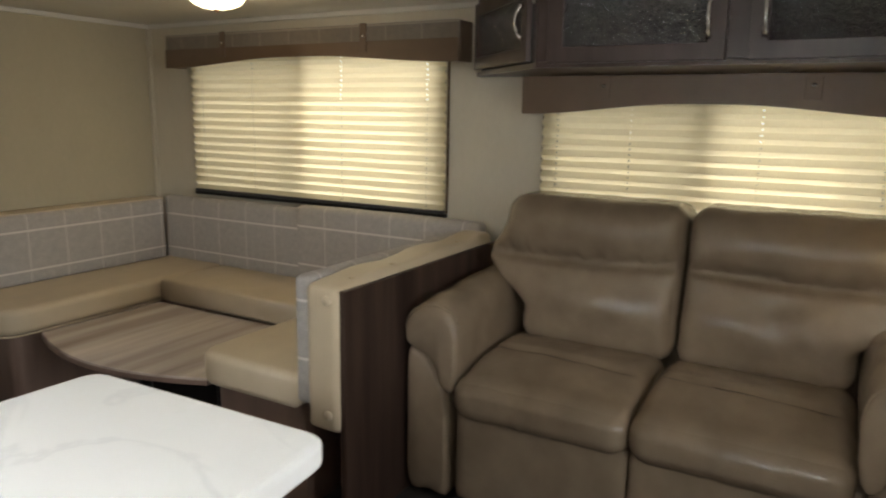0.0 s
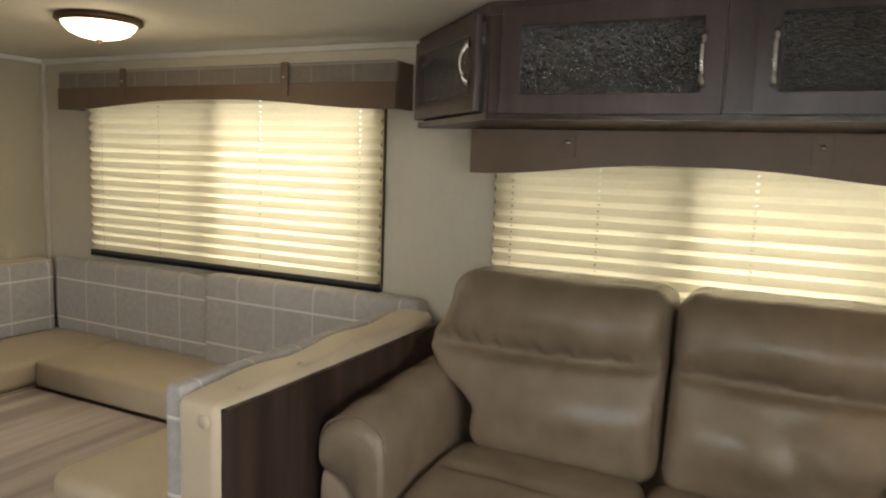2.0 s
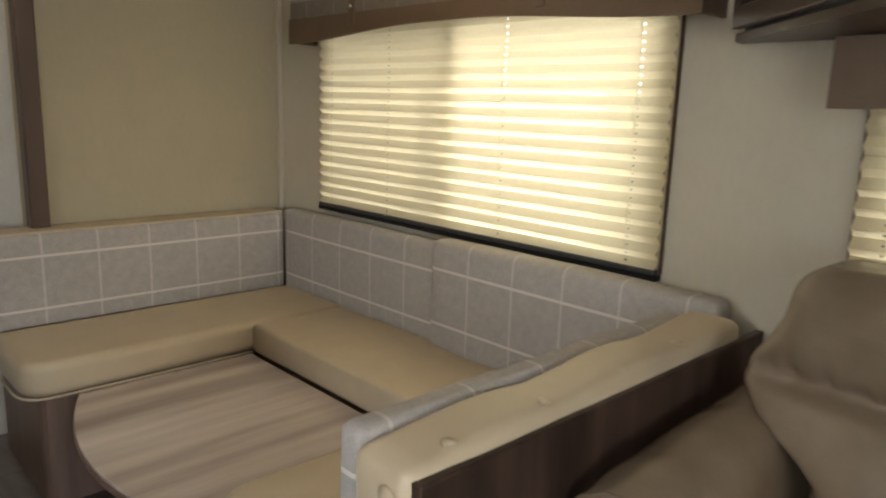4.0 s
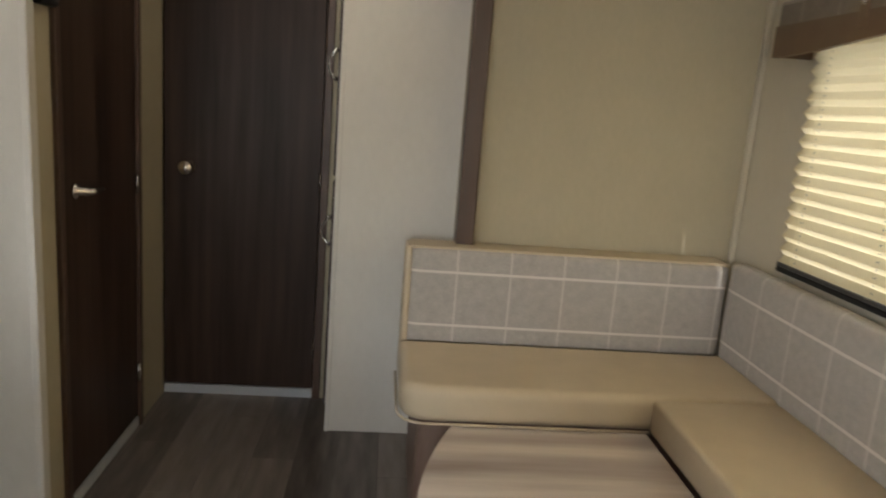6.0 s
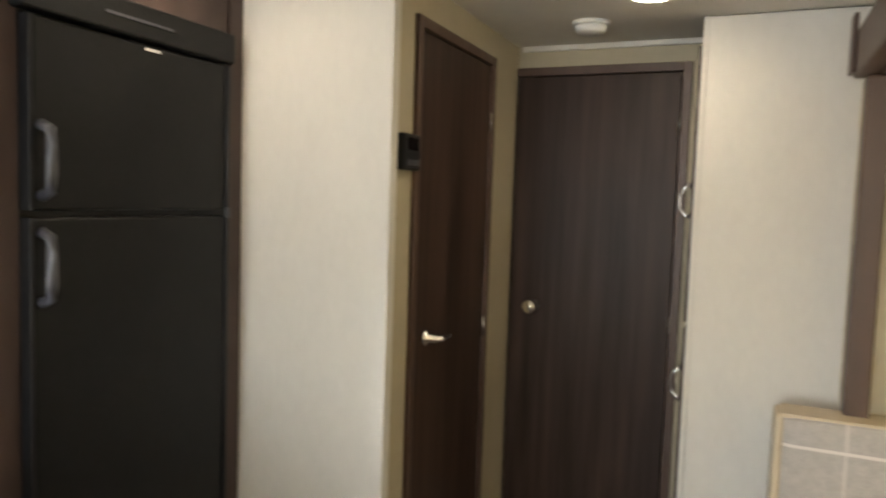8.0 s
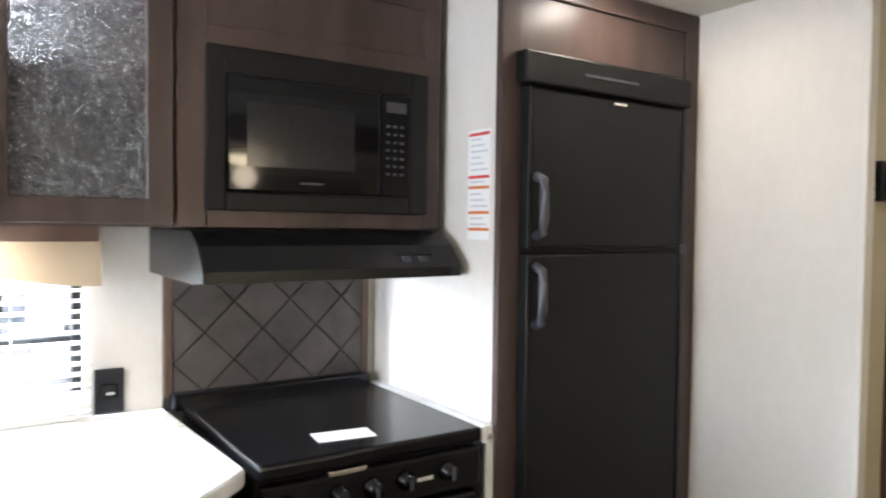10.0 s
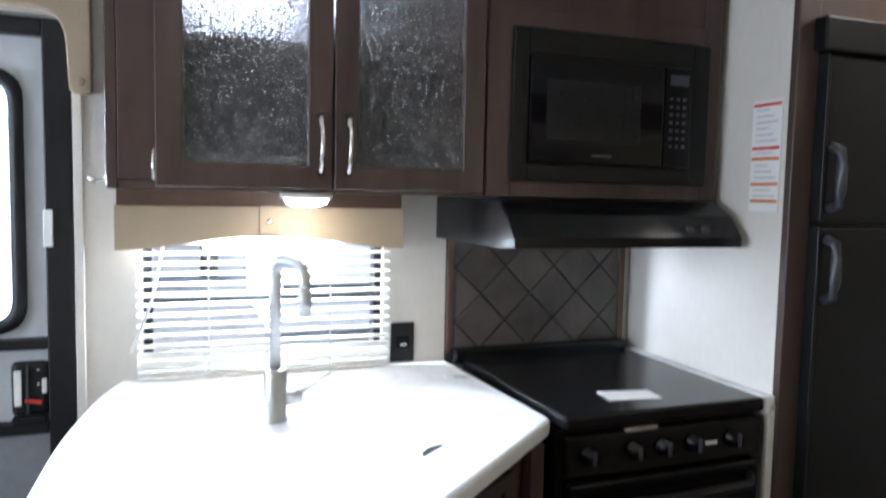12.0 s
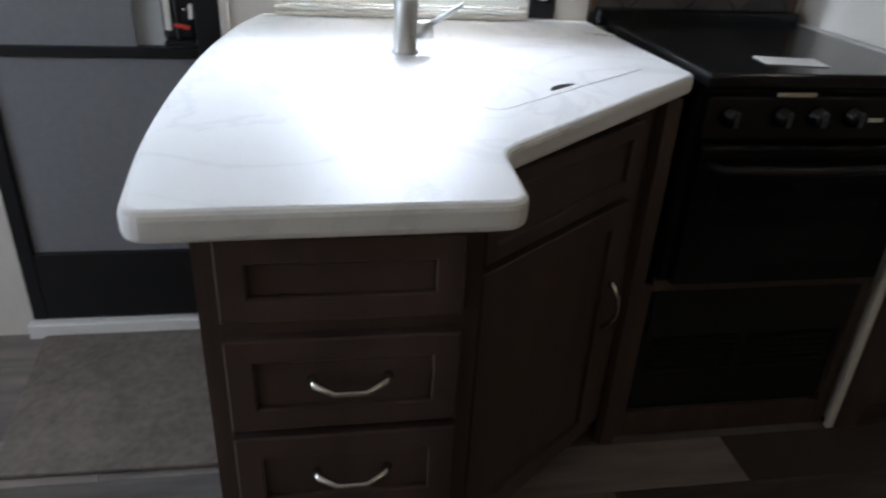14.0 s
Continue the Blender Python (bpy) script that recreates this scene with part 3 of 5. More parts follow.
def ring_frame(y0, y1, z0, z1, rail, t, e=0.0022):
    """One frame with a hole, its front at x = -t, back at x = 0, with eased edges."""
    bm = bmesh.new()
    loops = []
    for dy, x in ((0, 0), (0, -t + e), (e, -t), (rail - e, -t), (rail, -t + e), (rail, 0)):
        loops.append([bm.verts.new((x, y, z)) for y, z in ((y0 + dy, z0 + dy), (y1 - dy, z0 + dy), (y1 - dy, z1 - dy), (y0 + dy, z1 - dy))])
    for p, q in zip(loops, loops[1:] + loops[:1]):
        for k in range(4):
            bm.faces.new((p[k], p[(k + 1) % 4], q[(k + 1) % 4], q[k]))
    return bm


def framed_door(y0, y1, z0, z1, parent, glassy, m, t=0.020, rail=0.045):
    """A door in the plane x = 0 that faces -x, posed by m: a frame round a pane or a panel."""
    d = part("door", moved(ring_frame(y0, y1, z0, z1, rail, t), m), WOOD, parent)
    inner = moved(box(-0.010, -0.004, y0 + rail - 0.002, y1 - rail + 0.002, z0 + rail - 0.002, z1 - rail + 0.002), m)
    if glassy:
        p = part("pane", inner, RAIN_GLASS, d, "rain-patterned glass")
        p.visible_shadow = False
    else:
        part("panel", inner, WOOD, d)
    return d


cab = thing("overhead_cabinet", (2.95, 0, 1.45), "dark stained overhead cabinet with rain-glass doors above the sofa", "cabinet")
CX = 2.72
outline = [(CX, -0.66), (CX, 0.545), (3.165, 0.99), (XS - 0.003, 0.99), (XS - 0.003, -0.66)]
part("bottom", prism(outline, 1.450, 1.468), WOOD, cab)
part("top_rail", prism([(CX, -0.66), (CX, 0.545), (3.165, 0.99), (3.18, 0.975), (CX + 0.02, 0.535), (CX + 0.02, -0.66)], 1.715, HS - 0.002), WOOD, cab)
part("back", box(XS - 0.012, XS - 0.004, -0.655, 0.985, 1.470, 1.745), CAB_IN, cab)
part("stile", box(CX + 0.001, CX + 0.019, 0.49, 0.54, 1.469, 1.714), WOOD, cab)
part("stile", box(CX + 0.001, CX + 0.019, -0.10, -0.03, 1.469, 1.714), WOOD, cab)
part("stile", box(CX + 0.001, CX + 0.019, -0.66, -0.60, 1.469, 1.714), WOOD, cab)
for y0, y1, hy in ((-0.035, 0.50, 0.012), (-0.605, -0.095, -0.135)):
    d = framed_door(y0, y1, 1.462, 1.728, cab, True, pose(CX - 0.001, 0, 0), rail=0.05)
    bow_handle((CX - 0.021, hy, 1.525), (CX - 0.021, hy, 1.64), (-0.028, 0, 0), d)
diag = Matrix.Translation((CX, 0.545, 0)) @ Matrix.Rotation(radians(-45), 4, "Z")
d = framed_door(0.04, 0.60, 1.475, 1.725, cab, True, diag @ pose(-0.002, 0, 0), rail=0.045)
bow_handle(diag @ Vector((-0.022, 0.075, 1.545)), diag @ Vector((-0.022, 0.075, 1.655)), diag.to_3x3() @ Vector((-0.028, 0, 0)), d)
part("shelf_end", moved(box(0.002, 0.012, 0.005, 0.03, 1.469, 1.715), diag), WOOD, cab)

dome = thing("ceiling_lamp", (2.56, 1.815, HS), "lit glass dome lamp with bronze ring on slide-out ceiling", "ceiling lamp")
part("ring", lathe([(0.128, 0), (0.130, -0.014), (0.120, -0.022), (0.112, -0.022), (0.112, -0.002)], pose(2.56, 1.815, HS), 40), BRONZE, dome, smooth=True)
part("dome", lathe([(0.111, -0.016), (0.104, -0.032), (0.088, -0.048), (0.06, -0.060), (0.03, -0.066), (0.001, -0.067)], pose(2.56, 1.815, HS), 40), BULB_WARM, dome, "glowing frosted glass dome", True)
part("finial", lathe([(0.010, -0.066), (0.009, -0.074), (0.004, -0.080), (0.001, -0.081)], pose(2.56, 1.815, HS), 14), BRONZE, dome, smooth=True)
lamp("dome_bulb", "POINT", pose(2.56, 1.815, HS - 0.13), 0.9, WARM, radius=0.06)

# ---- sofa ----
sofa = thing("sofa", (2.75, 0.09, 0), "taupe leather two-seat recliner sofa with padded arms", "sofa")
part("base", box(2.47, 3.06, -0.50, 0.68, 0.03, 0.38, 0.02), LEATHER, sofa)
part("back_frame", box(3.02, 3.10, -0.61, 0.74, 0.05, 0.95, 0.03), LEATHER, sofa)


def ease(t):
    t = min(1, max(0, t))
    return t * t * (3 - 2 * t)


def creases(q, z_seam, seed):
    """Fine puckers that run away from a seam and die out."""
    s = noise.noise(Vector((q.y * 24 + seed, q.z * 4, seed))) + 0.5 * noise.noise(Vector((q.y * 50, q.z * 8, seed)))
    h = q.z - z_seam
    return s * (0.030 * ease(h / 0.025) * math.exp(-h / 0.045) if h > 0 else 0.007 * math.exp(h / 0.04))


def folds(q, amount, seed):
    """Soft creases of stuffed leather."""
    n1 = noise.noise(Vector((q.x * 7 + seed, q.y * 9, q.z * 8)))
    n2 = noise.noise(Vector((q.x * 15, q.y * 22 + seed, q.z * 17)))
    return amount * (n1 * 0.7 + n2 * 0.3)


def flowing(points, n=5):
    """A closed, smooth outline through the points."""
    out, k = [], len(points)
    for i in range(k):
        p0, p1, p2, p3 = (Vector(points[(i + d) % k]) for d in (-1, 0, 1, 2))
        for j in range(n):
            t = j / n
            out.append(tuple(0.5 * (2 * p1 + (p2 - p0) * t + (2 * p0 - 5 * p1 + 4 * p2 - p3) * t * t + (3 * p1 - p0 - 3 * p2 + p3) * t ** 3)))
    return out


def arm_ring(line, x, inset, seed, crease):
    """One cross-section (y, z) of an arm at x, drawn in by inset; padded tops sink towards the front."""
    cy, cz = sum(p[0] for p in line) / len(line), sum(p[1] for p in line) / len(line)
    ring = []
    for y, z in line:
        k = 1 - inset * 4.5
        q = Vector((x, cy + (y - cy) * k, cz + (z - cz) * k))
        if crease:
            q.z -= 0.5 * max(0, 2.58 - x) ** 1.5 * ease((q.z - 0.47) / 0.2)
            q.z += 0.05 * max(0, x - 2.6) * ease((q.z - 0.6) / 0.1)
            q += Vector((0, 0.5, 1)) * folds(q, crease, seed)
            q += Vector((0, 0, 0.0025)) * math.sin(q.y * 330 + q.z * 330) * math.exp(-((x - 2.448) / 0.014) ** 2)
        ring.append(q)
    return ring


def loft(line, stations, seed, crease):
    """A cross-section carried along x; each station gives x and how far the section is drawn in."""
    bm = bmesh.new()
    rings = [[bm.verts.new(q) for q in arm_ring(line, x, inset, seed, crease)] for x, inset in stations]
    n = len(line)
    for p, q in zip(rings, rings[1:]):
        for k in range(n):
            bm.faces.new((p[k], p[(k + 1) % n], q[(k + 1) % n], q[k]))
    bm.faces.new(rings[0][::-1])
    bm.faces.new(rings[-1])
    return bm


for seed, (y0, y1, top_y, seam_y, low_y) in enumerate(((-0.475, 0.094, -0.615, -0.628, -0.458), (0.088, 0.662, 0.712, 0.775, 0.616))):
    inner = 0.060 if seed == 0 else 0.068

    def seat_shape(q, p):
        up = ease((p.z + 0.6) / 1.4)
        front = ease((-p.x - 0.2) / 0.7)
        x = q.x
        q.z += up * (0.020 * ease((x - 2.42) / 0.3) - 0.017 * math.exp(-((x - 2.655 - 0.02 * p.y) / 0.013) ** 2) * max(0, 1 - (abs(p.y) / 0.86) ** 8))
        q.z += up * (folds(q, 0.006, 3 + seed) - 0.018 * front)
        pucker = noise.noise(Vector((q.y * 34, q.z * 5, seed))) * math.exp(-((p.y - 0.1) / 0.3) ** 2)
        q.x += front * (folds(q, 0.007, 9 + seed) + 0.006 * pucker - 0.014 * math.cos(p.z * 1.4))
        return q

    def back_shape(q, p):
        """One tall cushion, pinched along a seam into a head roll and a lumbar pad."""
        t = (q.y - inner) / (top_y - inner)
        seam = 0.808 - 0.012 * math.sin(math.pi * min(1, max(0, t))) - (0.012 * t if seed else 0)
        edge = low_y + (top_y - low_y) * ease((q.z - 0.61) / 0.12) + (seam_y - top_y) * math.exp(-((q.z - 0.79) / 0.085) ** 2)
        q.y = inner + (q.y - inner) * (edge - inner) / (top_y - inner)
        q.x += 0.17 * (q.z - 0.54)
        if p.x < 0.3:
            deep = 1 - 0.75 * max(0, abs(p.y) - 0.75) / 0.25
            pinch = math.exp(-((q.z - seam) / (0.011 if q.z < seam else 0.034)) ** 2)
            q.x += deep * (0.046 * pinch) * (p.x < -0.3)
            q.x -= (0.034 * math.sin(math.pi * ease((q.z - 0.53) / 0.27)) + 0.032 * math.sin(math.pi * ease((q.z - 0.81) / 0.21))) * (1 - p.y ** 4) * (p.x < -0.3)
            q.x += folds(q, 0.010, 21 + seed * 4) + creases(q, seam, 4 + seed)
            if seed == 0:
                # a slack fold above the wider seat
                q.x += 0.014 * math.sin(28 * (q.y + 0.25) + 20 * abs(q.z - 0.70)) * math.exp(-((q.z - 0.71) / 0.07) ** 2 - ((q.y + 0.27) / 0.14) ** 2)
        if p.z > 0.5:
            q.z += folds(q, 0.007, 5 + seed)
        return q
    part("seat_cushion", cushion(2.395, 2.90, y0, y1, 0.325, 0.494, 0.062, (0.0, 0.0, 0.010), 40, 0.0, seat_shape), LEATHER, sofa, smooth=True)
    bk = part("back_cushion", cushion(2.815, 3.06, min(inner, top_y), max(inner, top_y), 0.50, 1.012, 0.060, (0.006, 0, 0.004), 84, 0.0, back_shape), LEATHER, sofa, smooth=True)
    part("footrest", cushion(2.425, 2.50, y0 + 0.004, y1 - 0.004, 0.04, 0.36, 0.022, (0.008, 0, 0), 14, 0.003), LEATHER, sofa, smooth=True)
for s, inner, outer in ((1, 0.655, 0.852), (-1, -0.470, -0.668)):
    at = lambda u, z: (inner + (outer - inner) * u, z)
    pad_line = flowing([at(0.04, 0.420), at(0.14, 0.392), at(0.26, 0.408), at(0.38, 0.470), at(0.56, 0.520), at(0.80, 0.548), at(0.99, 0.566), at(1.035, 0.612), at(0.96, 0.668), at(0.72, 0.703), at(0.38, 0.712), at(0.10, 0.684), at(-0.01, 0.610), at(-0.01, 0.505)])
    low_line = flowing([at(0.20, 0.03), at(0.60, 0.022), at(0.97, 0.03), at(1.0, 0.25), at(1.0, 0.490), at(0.93, 0.540), at(0.75, 0.532), at(0.54, 0.500), at(0.36, 0.442), at(0.22, 0.370), at(0.19, 0.22)])
    part("arm_panel", loft(low_line, [(2.430, 0.035), (2.433, 0.022), (2.442, 0.009), (2.458, 0.0), (2.7, 0.0), (3.02, 0.0)], 70 + s, 0.0), LEATHER, sofa, smooth=True)
    pad_part = part("arm_pad", loft(pad_line, [(2.420, 0.042), (2.423, 0.027), (2.430, 0.013), (2.440, 0.004), (2.446, 0.006), (2.452, 0.001)] + [(2.46 + 0.015 * k, 0.0) for k in range(38)], 80 + s, 0.006), LEATHER, sofa, smooth=True)
    part("piping", tube(arm_ring(pad_line, 2.445, 0.0, 80 + s, 0.006)[6:60], 0.0035, 6), LEATHER, pad_part, "leather piping along the arm's front", True)

# ---- dinette ----
bench = thing("dinette_bench", (2.6, 2.7, 0), "oak laminate dinette bench base along two walls", "bench")
part("end_base", prism(rounded([(2.055, 2.53), (2.055, 3.045), (XS - 0.002, 3.045), (XS - 0.002, 2.53)], [0.06, 0, 0, 0]), 0, 0.379), BASE_WOOD, bench)
part("side_base", box(2.80, XS - 0.002, 1.03, 2.528, 0, 0.377), BASE_WOOD, bench)
part("near_base", prism(rounded([(2.17, 1.07), (2.17, 1.485), (2.798, 1.485), (2.798, 1.07)], [0, 0.05, 0, 0]), 0, 0.365), BASE_WOOD, bench)


cush = thing("bench_cushion", (2.6, 2.7, 0.395), "tan vinyl seat cushion on the end bench", "cushion", "dinette seat cushions")
part("pad", prism(rounded([(1.995, 2.478), (1.995, 2.905), (3.15, 2.905), (3.15, 2.478)], [0.10, 0.02, 0.02, 0.0]), 0.380, 0.494, 0.032, 5), VINYL, cush, smooth=True)
part("piping", tube([(x, y, 0.384) for x, y in rounded([(2.74, 2.474), (1.990, 2.474), (1.990, 2.87)], [0, 0.10, 0])], 0.004, 6), VINYL, cush, smooth=True)
cush = thing("bench_cushion", (2.9, 1.8, 0.395), "tan vinyl seat cushion beneath the dinette window", "cushion", "dinette seat cushions")
part("pad", prism(rounded([(2.742, 1.49), (2.742, 2.475), (3.138, 2.475), (3.138, 1.49)], [0, 0.0, 0, 0]), 0.378, 0.489, 0.016, 3), VINYL, cush, smooth=True)
cush = thing("bench_cushion", (2.6, 1.25, 0.38), "tan vinyl seat cushion beside the padded divider", "cushion", "dinette seat cushions")
part("pad", prism(rounded([(2.115, 1.06), (2.115, 1.515), (3.137, 1.487), (3.137, 1.06)], [0.0, 0.09, 0, 0]), 0.366, 0.490, 0.030, 4), VINYL, cush, smooth=True)

for args, mat, label, base in (
        ((2.02, 3.13, 2.895, 3.0, 0.476, 0.814), PLAID_X, "grey plaid back cushion with tan top along the end wall", (2.6, 2.9, 0.49)),
        ((3.125, 3.19, 1.90, 2.90, 0.476, 0.832), PLAID_Y, "grey plaid back cushion beneath the dinette window", (3.15, 2.4, 0.49)),
        ((3.095, 3.185, 0.93, 1.92, 0.476, 0.853), PLAID_NEAR, "thicker grey plaid back cushion beneath the dinette window", (3.15, 1.4, 0.49))):
    b = thing("plaid_cushion", base, label, "cushion", "dinette back cushions")
    part("pad", cushion(*args, 0.022, (0.004, 0.004, 0.004), 18, 0.003), mat, b, smooth=True)
    x0, x1, y0, y1, z0, z1 = args
    if mat is PLAID_X:
        part("top_band", box(x0 - 0.002, x1, y0 + 0.012, y1 + 0.03, z1 - 0.006, z1 + 0.006, 0.004), VINYL, b, "tan vinyl top band")
        part("side_band", cushion(x0 - 0.022, x0 + 0.005, y0 + 0.004, y1 + 0.02, 0.36, z1 + 0.004, 0.012, (0, 0, 0), 6), VINYL, b, "tan vinyl end band", True)

dv = thing("dinette_divider", (2.6, 0.95, 0), "dark wood divider with tan padded top between dinette and sofa", "divider")
part("panel", box(2.112, XS - 0.003, 0.860, 0.883, 0, 0.785, 0.004), WOOD_DOOR, dv)


def roll_shape(q, p):
    q.z += 0.006 * math.sin(q.x * 17) * (p.z > 0) + 0.02 * max(0, (q.x - 2.3)) * (p.z > 0)
    return q


part("padded_top", cushion(2.10, 3.12, 0.874, 1.005, 0.335, 0.805, 0.026, (0.006, 0.004, 0.006), 22, 0.005, roll_shape), VINYL, dv, "tan vinyl padding", True)
part("plaid_pad", cushion(2.115, 3.10, 1.000, 1.058, 0.40, 0.812, 0.018, (0.003, 0.006, 0), 18, 0.003), PLAID_X, dv, "grey plaid backrest face", True)
for z in (0.755, 0.395):
    part("button", lathe([(0.016, 0), (0.016, 0.003), (0.011, 0.007), (0.001, 0.009)], pose(2.098, 0.915, z, 0, -90, 0), 16), VINYL, dv, smooth=True)
for k in range(4):
    part("button", lathe([(0.012, 0), (0.010, 0.004), (0.001, 0.006)], pose(2.2 + 0.22 * k, 0.90, 0.806 + 0.004 * k), 14), VINYL, dv, smooth=True)

tb = thing("dinette_table", (2.45, 2.0, 0.0), "oak laminate dinette table lowered between the benches", "table")
edge = [(2.738, 1.50), (2.738, 2.486)] + [(2.150 - 0.118 * math.sin(math.pi * k / 14) ** 0.9, 2.486 - 0.986 * k / 14) for k in range(15)]
part("tabletop", prism(edge, 0.347, 0.375, 0.003, 2), TABLE_WOOD, tb)
part("edge_band", prism([(x - 0.003 if x < 2.5 else x, y) for x, y in edge], 0.349, 0.366), BASE_WOOD, tb, "brown edge band")
for y in (1.75, 2.24):
    lg = part("leg", tube([(2.45, y, 0.02), (2.45, y, 0.346)], 0.028, 16), BLACK_PLASTIC, tb, "black metal table leg", True)
    part("foot", lathe([(0.09, 0), (0.085, 0.012), (0.04, 0.03), (0.03, 0.05)], pose(2.45, y, 0.0), 24), BLACK_PLASTIC, lg, smooth=True)


# ---- doors at the far end ----
def slab_door(name, m, w, h, label, hinge_side):
    """A flush door in the plane x = 0 facing +x, from y = 0 to w, posed by m."""
    d = thing(name, m @ Vector((0, w / 2, 0)), label, "door", kind="structure")
    f = 0.032
    part("door_frame", moved(boxes((-0.028, 0.012, -f, 0, 0, h + f, 0.003), (-0.028, 0.012, w, w + f, 0, h + f, 0.003), (-0.028, 0.0115, 0, w, h, h + f, 0.003)), m), WOOD_TRIM, d)
    lf = part("leaf", moved(box(-0.024, 0.002, 0.004, w - 0.004, 0.045, h - 0.004, 0.002), m), WOOD_DOOR, d)
    for z in (0.22, h / 2, h - 0.2):
        y = w - 0.004 if hinge_side else 0.004
        part("hinge", moved(tube([(0.008, y, z - 0.035), (0.008, y, z + 0.035)], 0.006, 8), m), CHROME, d, "small nickel hinge", True)
    part("threshold", moved(box(-0.026, 0.004, 0.003, w - 0.003, 0.002, 0.040), m), DOOR_SKIN, d)
    return d, lf


m = pose(1.032, 2.585, 0)
d, leaf = slab_door("door_2", m, 0.58, 1.855, "closed dark wood bathroom door with nickel lever", True)
kn = part("lever_handle", moved(lathe([(0.024, 0), (0.024, 0.008), (0.012, 0.012), (0.011, 0.045), (0.001, 0.046)], pose(0.002, 0.080, 0.965, 0, 90, 0), 18), m), CHROME, leaf, "nickel lever handle", True)
part("lever_grip", moved(tube([(0.046, 0.075, 0.965), (0.050, 0.105, 0.965), (0.046, 0.170, 0.963)], [0.010, 0.009, 0.007], 10), m), CHROME, leaf, smooth=True)
m = Matrix(((0, 1, 0, 1.03), (-1, 0, 0, YB - 0.002), (0, 0, 1, 0), (0, 0, 0, 1)))
d, leaf = slab_door("door_3", m, 0.625, 1.87, "closed dark wood bedroom door with round nickel knob", True)
part("knob", moved(lathe([(0.026, 0), (0.026, 0.006), (0.012, 0.012), (0.012, 0.028), (0.027, 0.038), (0.030, 0.052), (0.024, 0.064), (0.001, 0.068)], pose(0.002, 0.100, 0.968, 0, 90, 0), 22), m), CHROME, leaf, "round nickel knob", True)

th = thing("thermostat", (1.035, 2.47, 1.46), "black wall thermostat with small display", "thermostat")
part("body", box(1.031, 1.058, 2.452, 2.552, 1.455, 1.553, 0.006), BLACK_PLASTIC, th)
part("display", box(1.058, 1.060, 2.470, 2.532, 1.508, 1.541), DARK_GLASS, th)
for i in range(3):
    part("button", box(1.058, 1.062, 2.470 + 0.026 * i, 2.488 + 0.026 * i, 1.468, 1.483, 0.002), GREY_PLASTIC, th)

sd = thing("smoke_detector", (1.38, 3.17, H), "round white smoke detector on the ceiling", "smoke detector")
part("base", lathe([(0.062, 0), (0.062, -0.010), (0.058, -0.014)], pose(1.38, 3.17, H), 30), WHITE, sd, smooth=True)
part("cover", lathe([(0.053, -0.014), (0.052, -0.030), (0.044, -0.038), (0.001, -0.040)], pose(1.38, 3.17, H), 30), WHITE, sd, smooth=True)

# pantry beside the bedroom door: pale panel in front, dark doors on its side
pn = thing("pantry", (1.95, 3.33, 0), "tall pale-panelled pantry with dark wood side doors", "cabinet")
part("front_panel", box(1.742, 2.198, 3.183, 3.205, 0.0, H - 0.004, 0.002), WALL_PALE, pn, "pale papered front panel")
part("corner_trim", box(1.735, 1.752, 3.176, 3.196, 0.0, H - 0.005, 0.002), WALL_PALE, pn)
part("body", box(1.745, 2.198, 3.206, YB - 0.003, 0.0, H - 0.004), WOOD_TRIM, pn)
for z0, z1, hz in ((0.10, 0.98, 0.79), (1.00, 1.90, 1.40)):
    dd = part("door", box(1.722, 1.744, 3.215, YB - 0.02, z0, z1, 0.004), WOOD, pn)
    bow_handle((1.721, 3.235, hz - 0.055), (1.721, 3.235, hz + 0.055), (-0.034, 0, 0), dd)
part("plinth", box(1.738, 1.744, 3.21, YB - 0.02, 0.0, 0.09), WALL_PALE, pn)

# ---- refrigerator ----
fc = thing("refrigerator_cabinet", (0.3, 2.0, 0), "tall dark stained wood surround of the refrigerator", "cabinet")
part("side_panel", box(0.002, 0.585, 1.640, 1.660, 0.0, H - 0.003), WALL_PALE, fc, "pale papered side panel")
part("side_panel", box(0.002, 0.585, 2.330, 2.350, 0.0, H - 0.003), WALL_PALE, fc)
part("stile", box(0.586, 0.606, 1.638, 1.700, 0.0, H - 0.003, 0.003), WOOD, fc)
part("stile", box(0.586, 0.606, 2.300, 2.3515, 0.0, H - 0.003, 0.003), WOOD, fc)
part("top_rail", box(0.586, 0.6055, 1.701, 2.299, 1.93, H - 0.003, 0.003), WOOD, fc)
part("top_panel", box(0.586, 0.597, 1.701, 2.299, 1.785, 1.929, 0.002), WOOD, fc)
lowp = part("base_panel", box(0.586, 0.6055, 1.701, 2.299, 0.08, 0.30, 0.004), WOOD, fc)
part("lock", lathe([(0.012, 0), (0.012, 0.004), (0.001, 0.005)], pose(0.606, 1.835, 0.215, 0, 90, 0), 14), CHROME, lowp, "round nickel lock", True)
part("toe_board", box(0.56, 0.575, 1.701, 2.299, 0.0, 0.079), WOOD, fc)
single("trim_fridge_side", box(0.586, 0.600, 1.618, 1.6375, 0.0, 0.90, 0.002), WHITE, "white edge strip beside the range", "trim", "structure")

